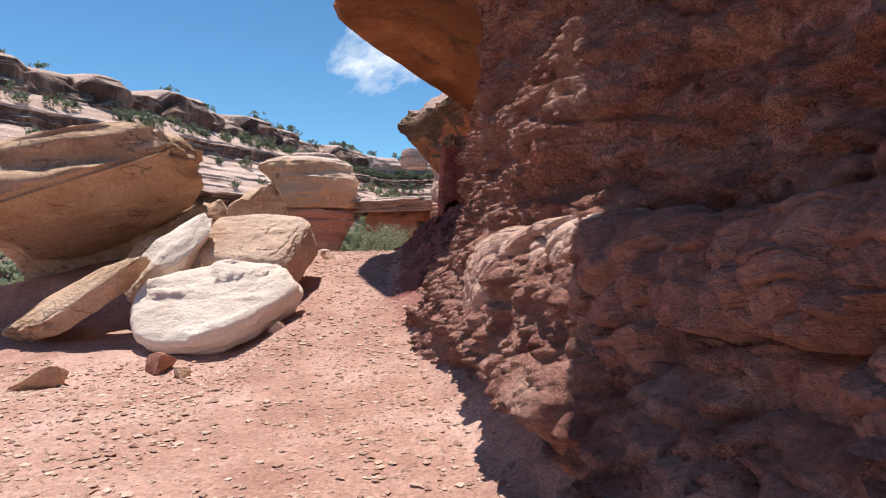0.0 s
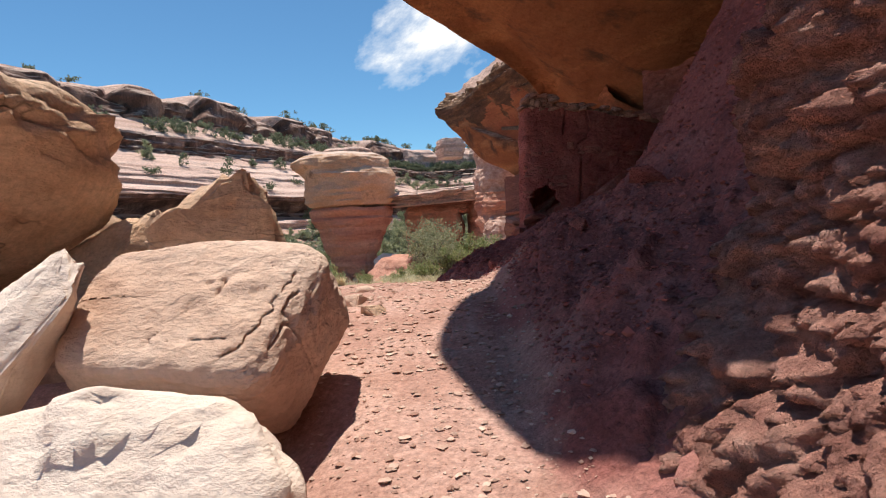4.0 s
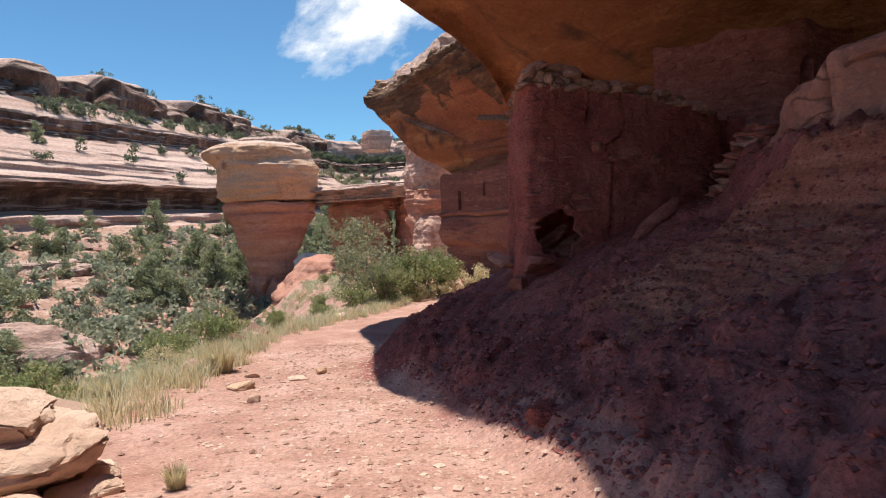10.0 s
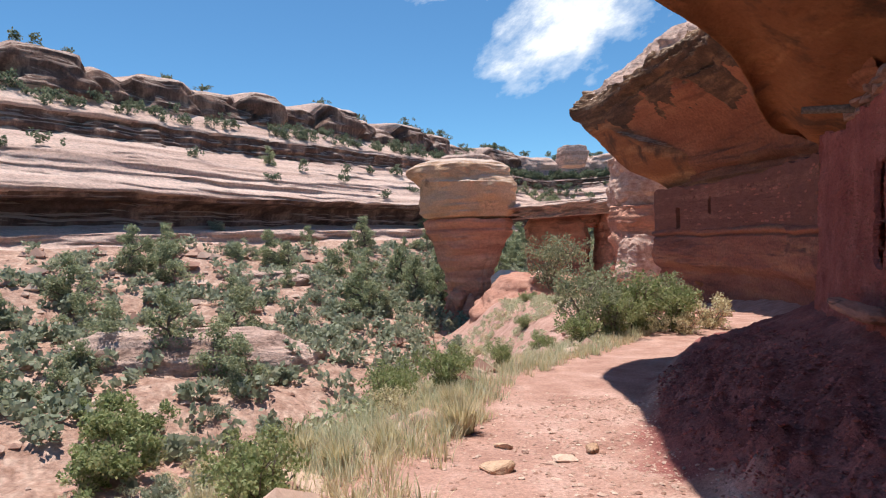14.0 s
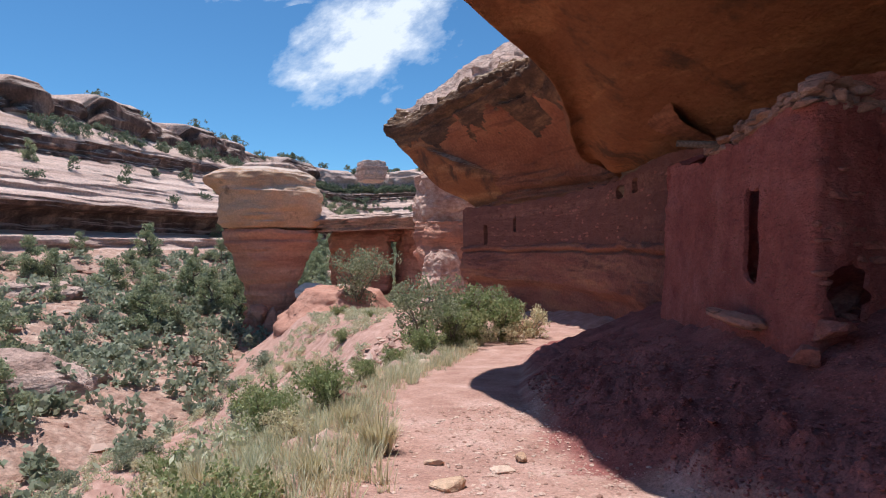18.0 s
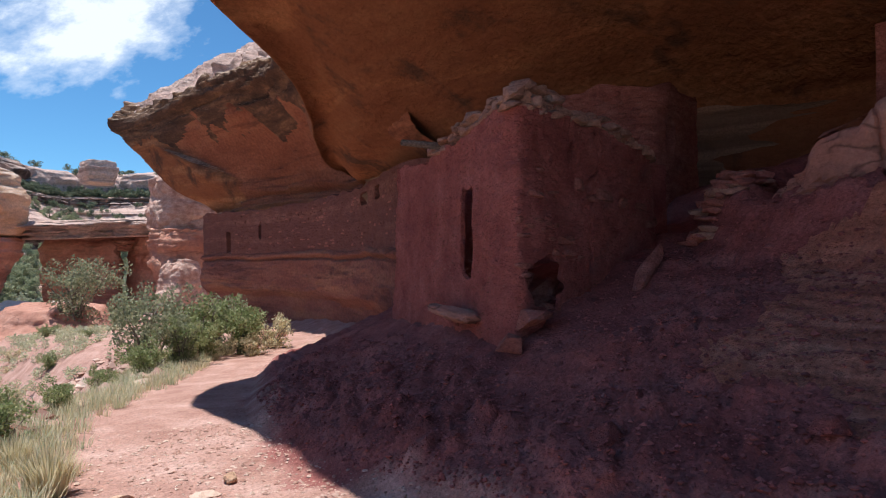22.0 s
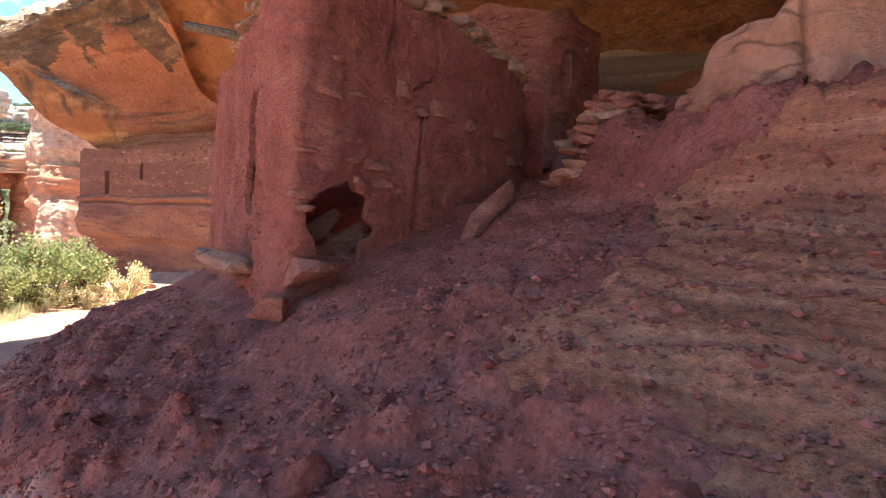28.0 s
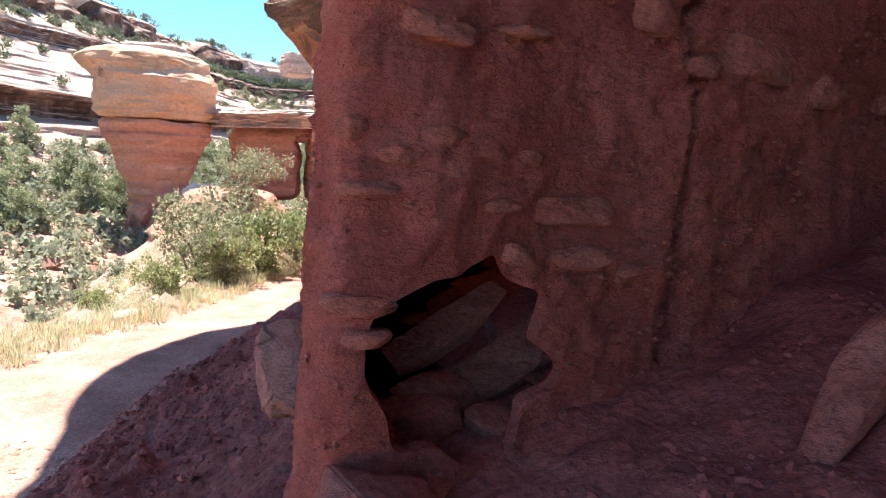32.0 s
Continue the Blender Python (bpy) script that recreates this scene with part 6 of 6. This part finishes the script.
# ---- stones and fittings of the tower ----
def tower_details():
    th = bpy.data.objects["tower_ruin"]
    Z0, LEAN = -0.6, 0.022
    rnd = random.Random(12)
    # cap courses: rough stones along the wall's top
    s = 2.2
    while s < 8.6:
        w = rnd.uniform(0.12, 0.3)
        top = float(np.interp(s, (0, 2.0, 3.4, 4.6, 5.4, 6.6, 7.8, 8.8), (2.9, 2.75, 2.85, 2.98, 2.95, 2.9, 2.75, 2.6)))
        for row in range(rnd.choice((2, 3, 3, 4)) if 3.2 < s < 6.4 else rnd.choice((1, 2, 2))):
            p, turn = wall_point(TOWER, s, top + 0.03 + 0.09 * row, Z0, LEAN, MIDDLE, rnd.uniform(-0.16, 0.0) - 0.03 * row)
            rock("cap_stone", p, (w * 0.62, rnd.uniform(0.1, 0.17), rnd.uniform(0.04, 0.075)), (rnd.uniform(-8, 8), rnd.uniform(-8, 8), turn + 90 + rnd.uniform(-14, 14)), rnd.choice(LONG + MID[:4]), STONE, "", parent=tower_wall)
        s += w * 0.95
    # stones that show through the plaster
    for s, z, w, h in ((5.2, 1.2, 0.21, 0.03), (5.23, 1.1, 0.14, 0.025), (5.2, 1.54, 0.19, 0.02), (5.29, 1.64, 0.14, 0.025), (5.42, 1.7, 0.14, 0.03), (5.57, 1.68, 0.15, 0.045), (5.47, 1.6, 0.1, 0.025), (5.74, 1.65, 0.11, 0.025), (5.38, 2, 0.23, 0.035), (5.68, 2.03, 0.18, 0.02), (5.45, 2.28, 0.11, 0.025), (5.64, 1.5, 0.14, 0.025),
                       (5.94, 1.48, 0.3, 0.045), (5.98, 1.33, 0.23, 0.04), (6.19, 1.28, 0.1, 0.02), (5.15, 1.71, 0.09, 0.035), (6.75, 2.04, 0.38, 0.07), (7.2, 1.97, 0.26, 0.065), (7.86, 1.95, 0.42, 0.045), (8.17, 1.71, 0.28, 0.045), (8.5, 1.76, 0.2, 0.06), (6.2, 2.15, 0.16, 0.075), (6.45, 1.99, 0.17, 0.035), (5.73, 1.34, 0.12, 0.035)):
        p, turn = wall_point(TOWER, s, z, Z0, LEAN, MIDDLE, 0.014)
        rock("wall_stone", p, (w * 0.52, 0.045, h * 1.1), (0, rnd.uniform(-7, 7), turn + 90), rnd.choice(LONG), BEDDED, "", parent=tower_wall)
    # floor and roof close the chamber
    for name, z in (("chamber_floor", 0.58),):
        bm = bmesh.new()
        ring = [bm.verts.new((*wall_point(TOWER, q, z, Z0, LEAN, MIDDLE, -0.03)[0][:2], z)) for q in np.linspace(0.2, 8.7, 30)]
        ring += [bm.verts.new((5.4, 20.0, z)), bm.verts.new((3.2, 20.8, z))]
        bm.faces.new(ring)
        bmesh.ops.solidify(bm, geom=bm.faces[:], thickness=0.12)
        part(name, bm, STONE, th, "rubble and mud laid flat")
    mud_wall("back_wall", ((5.3, 16.7), (5.2, 18.5), (4.2, 20.2), (2.2, 19.95)), 0.0, lambda s: 2.7 + 0 * s, [], 0.3, 0.0, th, 44, MUD, 0.12)
    mud_wall("link_wall", ((5.9, 26.2), (3.7, 22.8), (2.3, 20.4), (1.9, 19.7)), -2.2, lambda s: 4.2 - 0.17 * s, [], 0.3, 0.0, th, 46, MUD, 0.08, "rough masonry between tower and cliff")
    # projecting log
    bm = bmesh.new()
    stem_mesh(bm, [Vector((1.08, 17.35, 2.93)), Vector((1.6, 17.3, 2.9)), Vector((2.3, 17.25, 2.86))], [0.045, 0.055, 0.055], 10)
    part("beam", bm, BARK, th, "weathered wooden roof beam end")


tower_details()

def leaning_stone(name, a, c, wide, thick, roll, label, mesh):
    """A long stone from point a to point c."""
    a, c = Vector(a), Vector(c)
    x = (c - a).normalized()
    y = Vector((0, 0, 1)).cross(x).normalized()
    m = Matrix((x, y, x.cross(y))).transposed().to_4x4()
    m.translation = (a + c) / 2
    ob = rock(name, (0, 0, 0), (1, 1, 1), (0, 0, 0), mesh, BEDDED, label, "rock")
    ob.matrix_basis = m @ Matrix.Rotation(radians(roll), 4, "X") @ Matrix.Diagonal(((c - a).length / 2, wide, thick, 1))
    return ob


leaning_stone("fallen_slab", (2.68, 14.5, 0.78), (3.5, 14.9, 1.42), 0.1, 0.055, 30, "long flat stone slab leaning in the rubble by the wall", LONG[0])
rock("jutting_slab", (1.28, 16.15, 0.6), (0.2, 0.55, 0.1), (3, 8, 6), CRAG[2], LEDGE, "flat pink slab jutting below the doorway slit", "rock")
rock("foot_rock", (1.62, 14.78, 0.62), (0.23, 0.2, 0.16), (6, -22, 25), WEDGE[0], BEDDED, "angular pink rock at the foot of the tower", "rock")
rock("foot_rock", (1.33, 14.76, 0.38), (0.16, 0.2, 0.1), (0, -24, 20), WEDGE[1], BEDDED, "flat pink rock under the tower's corner", "rock")


def plaster_pebbles():
    """Small stones that show in the mud plaster of the front."""
    rnd = np.random.RandomState(8)
    shape = np.array([(1, 0, 0), (-1, 0, 0), (0, 1, 0), (0, -1, 0), (0, 0, 1), (0, 0, -1)], float)
    tri = [(0, 2, 4), (2, 1, 4), (1, 3, 4), (3, 0, 4), (2, 0, 5), (1, 2, 5), (3, 1, 5), (0, 3, 5)]
    line, nrm, length, even = polyline(TOWER)
    n = 3600
    s, z = rnd.uniform(2.2, 8.6, n), rnd.uniform(0.4, 2.85, n)
    keep = (np.hypot((s - 5.575) / 0.37, (z - 1.0) / 0.34) > 1) & ~((np.abs(s - 3.72) < 0.22) & (np.abs(z - 1.62) < 0.62))
    s, z = s[keep], z[keep]
    x, y = np.interp(s, even, line[:, 0]), np.interp(s, even, line[:, 1])
    k = 1 - 0.022 * (z + 0.6)
    mid = np.stack([MIDDLE[0] + (x - MIDDLE[0]) * k, MIDDLE[1] + (y - MIDDLE[1]) * k, z], 1)
    mid[:, 0] += np.interp(s, even, nrm[:, 0]) * 0.022
    mid[:, 1] += np.interp(s, even, nrm[:, 1]) * 0.022
    r = 0.004 + 0.014 * rnd.uniform(0, 1, len(s)) ** 2.5
    v = mid[:, None] + shape[None] * rnd.uniform(0.6, 1.3, (len(s), 6, 1)) * r[:, None, None] * (1.3, 1.3, 0.8)
    f = [tuple(i + 6 * q for i in t) for q in range(len(s)) for t in tri]
    mesh_object("pebble", v.reshape(-1, 3), f, BEDDED, bpy.data.objects["tower_ruin"], "small stones bedded in the plaster", True)


plaster_pebbles()
for k, (x, y, z, a, b, c, t) in enumerate(((1.95, 15.7, .52, .3, .12, .05, 20), (2.25, 15.9, .6, .34, .1, .05, 100), (2.1, 15.45, .47, .18, .15, .07, 60), (1.8, 15.5, .46, .14, .12, .08, 10), (2.35, 15.55, .5, .15, .12, .08, 80))):
    rock("fallen_stone", (x + 0.05, y - 0.18, z + 0.2), (a, b, c), (12, 8 * (-1) ** k, t), LONG[k % 3], BEDDED, "flat building stone fallen inside the chamber", "rock", "stones inside the tower")
for a, c, w in (((1.75, 15.62, 0.78), (2.2, 15.75, 1.08), 0.1), ((2.05, 15.5, 0.72), (2.45, 15.62, 1.0), 0.13), ((1.62, 15.25, 0.66), (1.95, 15.45, 0.68), 0.12)):
    leaning_stone("fallen_stone", a, c, w, 0.045, 35, "flat stone slab propped inside the chamber", LONG[1])
rnd = random.Random(31)
for k in range(60):
    x, y = 4.45 + max(-0.45, min(0.5, rnd.gauss(0, 0.3))), 14.75 + max(-0.25, min(0.3, rnd.gauss(0, 0.2)))
    z = on_ground(x, y) + rnd.uniform(0.01, 0.09)
    rock("collapsed_stone", (x, y, z), (rnd.uniform(.1, .24), rnd.uniform(.08, .15), rnd.uniform(.03, .06)), (rnd.uniform(-14, 14), rnd.uniform(-14, 14), rnd.uniform(0, 180)), (MID + LONG)[k % 11], BEDDED if k % 3 else STONE, "flat building stone in the collapsed pile", "rock", "collapsed building stones")

# ---- rubble ----
def rubble(name, n, place, sizes, mat, label, seed, flat=0.6):
    """Loose stones as one mass; place(rnd) gives x, y or None."""
    rnd = np.random.RandomState(seed)
    base = np.array([(1, 0, 0), (-1, 0, 0), (0, 1, 0), (0, -1, 0), (0, 0, 1), (0, 0, -1), (.7, .7, .3), (-.7, .6, .4), (.6, -.7, .35), (-.65, -.7, .3)], float)
    hull = bmesh.new()
    for v in base:
        hull.verts.new(v)
    bmesh.ops.convex_hull(hull, input=hull.verts[:])
    hull.verts.index_update()
    tri = np.array([[v.index for v in f.verts] for f in hull.faces])
    shape = np.array([v.co[:] for v in hull.verts])
    hull.free()
    xs, ys = place(rnd, n)
    zs = ground_z(xs, ys)
    s = sizes[0] * (sizes[1] / sizes[0]) ** (rnd.uniform(0, 1, len(xs)) ** 2.2)
    pts = shape[None] * rnd.uniform(0.55, 1.15, (len(xs), len(shape), 1)) * (np.stack([s, s * rnd.uniform(.6, 1, len(xs)), s * flat * rnd.uniform(.5, 1, len(xs))], 1))[:, None]
    a = rnd.uniform(0, 6.283, len(xs))
    c, d = np.cos(a)[:, None], np.sin(a)[:, None]
    x = pts[:, :, 0] * c - pts[:, :, 1] * d + xs[:, None]
    y = pts[:, :, 0] * d + pts[:, :, 1] * c + ys[:, None]
    z = pts[:, :, 2] + zs[:, None] + 0.1 * s[:, None]
    v = np.stack([x, y, z], 2).reshape(-1, 3)
    f = (tri[None] + (np.arange(len(xs)) * len(shape))[:, None, None]).reshape(-1, 3)
    ob = mesh_object(name, v, [tuple(t) for t in f.tolist()], mat, None, "", True)
    return tagged(ob, label, "rubble", kind="stuff")


def stone_material(name, a, b, bright=1.3):
    m, nt, bs = material(name, 0.93)
    g = nt.nodes.new("ShaderNodeNewGeometry")
    col = ramp(nt, g.outputs["Random Per Island"], [(0.0, a), (0.75, b), (1.0, tuple(min(.7, c * bright) for c in b))])
    col = mix(nt, 0.35, col, ramp(nt, spot(nt, 40, 5, 0.7), [(0.3, (0.5, 0.5, 0.5)), (0.7, (1.3, 1.3, 1.3))]), "MULTIPLY")
    nt.links.new(col, bs.inputs["Base Color"])
    bump(nt, bs, [(spot(nt, 60, 4, 0.7), 0.4, 0.01)])
    return m


GRAVEL = stone_material("gravel_stone", (0.36, 0.2, 0.15), (0.58, 0.4, 0.32))
TALUS = stone_material("talus_stone", (0.235, 0.078, 0.067), (0.38, 0.14, 0.12), 1.15)


def on_trail(rnd, n):
    y = rnd.uniform(-4, 19, n)
    x = lerp(y, RY, RX) + 0.2 - np.abs(rnd.normal(0, 1.5, n))
    return x, y


def on_talus(rnd, n):
    y = rnd.uniform(5.0, 21, n)
    x = lerp(y, RY, RX) + 0.2 + 4.4 * rnd.uniform(0, 1, n) ** 1.3
    keep = ~((x > 1.2) & (y > 14.75 + np.maximum(0, x - 2) * 0.3))
    return x[keep], y[keep]


def on_left(rnd, n):
    y = rnd.uniform(-3, 3.2, n)
    return rnd.uniform(-4, 0.6, n), y


rubble("gravel", 15000, on_trail, (0.007, 0.045), GRAVEL, "small loose stones on the trail", 2)
rubble("gravel_bank", 9000, on_left, (0.008, 0.05), GRAVEL, "gravel bank beside the trail", 3)
rubble("talus", 42000, on_talus, (0.006, 0.036), TALUS, "loose dark red stones on the rubble slope", 4, 0.8)


def on_slope_near(rnd, n):
    y = rnd.uniform(4.6, 20, n)
    x = lerp(y, RY, RX) + 0.25 + 3.7 * rnd.uniform(0, 1, n) ** 1.2
    keep = ~((x > 0.9) & (y > 13.6))
    return x[keep], y[keep]


rubble("clods", 7000, on_slope_near, (0.014, 0.05), TALUS, "knobbly dark red clods on the rubble slope", 14, 0.85)


def rim_rubble(rnd, n):
    y = rnd.uniform(9, 40, n)
    return lerp(y, LY, LX) - np.abs(rnd.normal(0, 7, n)), y


rubble("slope_rubble", 2600, rim_rubble, (0.05, 0.5), GRAVEL, "broken rocks on the slope below the trail", 5, 0.8)


def far_rubble():
    """Fallen rocks scattered over the far slope, one mass."""
    rnd = np.random.RandomState(51)
    shape = np.array([(1, 0, 0), (-1, 0.2, 0), (0.1, 1, 0), (0, -1, 0.1), (0.1, 0, 1), (0, 0.1, -1), (.7, .7, .5), (-.7, .6, .5)], float)
    hull = bmesh.new()
    for v in shape:
        hull.verts.new(v)
    bmesh.ops.convex_hull(hull, input=hull.verts[:])
    hull.verts.index_update()
    tri = np.array([[v.index for v in f.verts] for f in hull.faces])
    hull.free()
    at = np.array([on_slope(rnd.uniform(108, 215), rnd.triangular(46, 62, 112)) for k in range(3600)])
    s = 0.16 * 9 ** (rnd.uniform(0, 1, len(at)) ** 1.8)
    pts = at[:, None] + shape[None] * rnd.uniform(0.5, 1.2, (len(at), len(shape), 3)) * s[:, None, None] * (1.2, 1.0, 0.75)
    f = (tri[None] + (np.arange(len(at)) * len(shape))[:, None, None]).reshape(-1, 3)
    ob = mesh_object("slope_rocks", pts.reshape(-1, 3), [tuple(t) for t in f.tolist()], GRAVEL, None, "", True)
    tagged(ob, "fallen tan and red rocks on the far slope", "rubble", kind="stuff")


far_rubble()
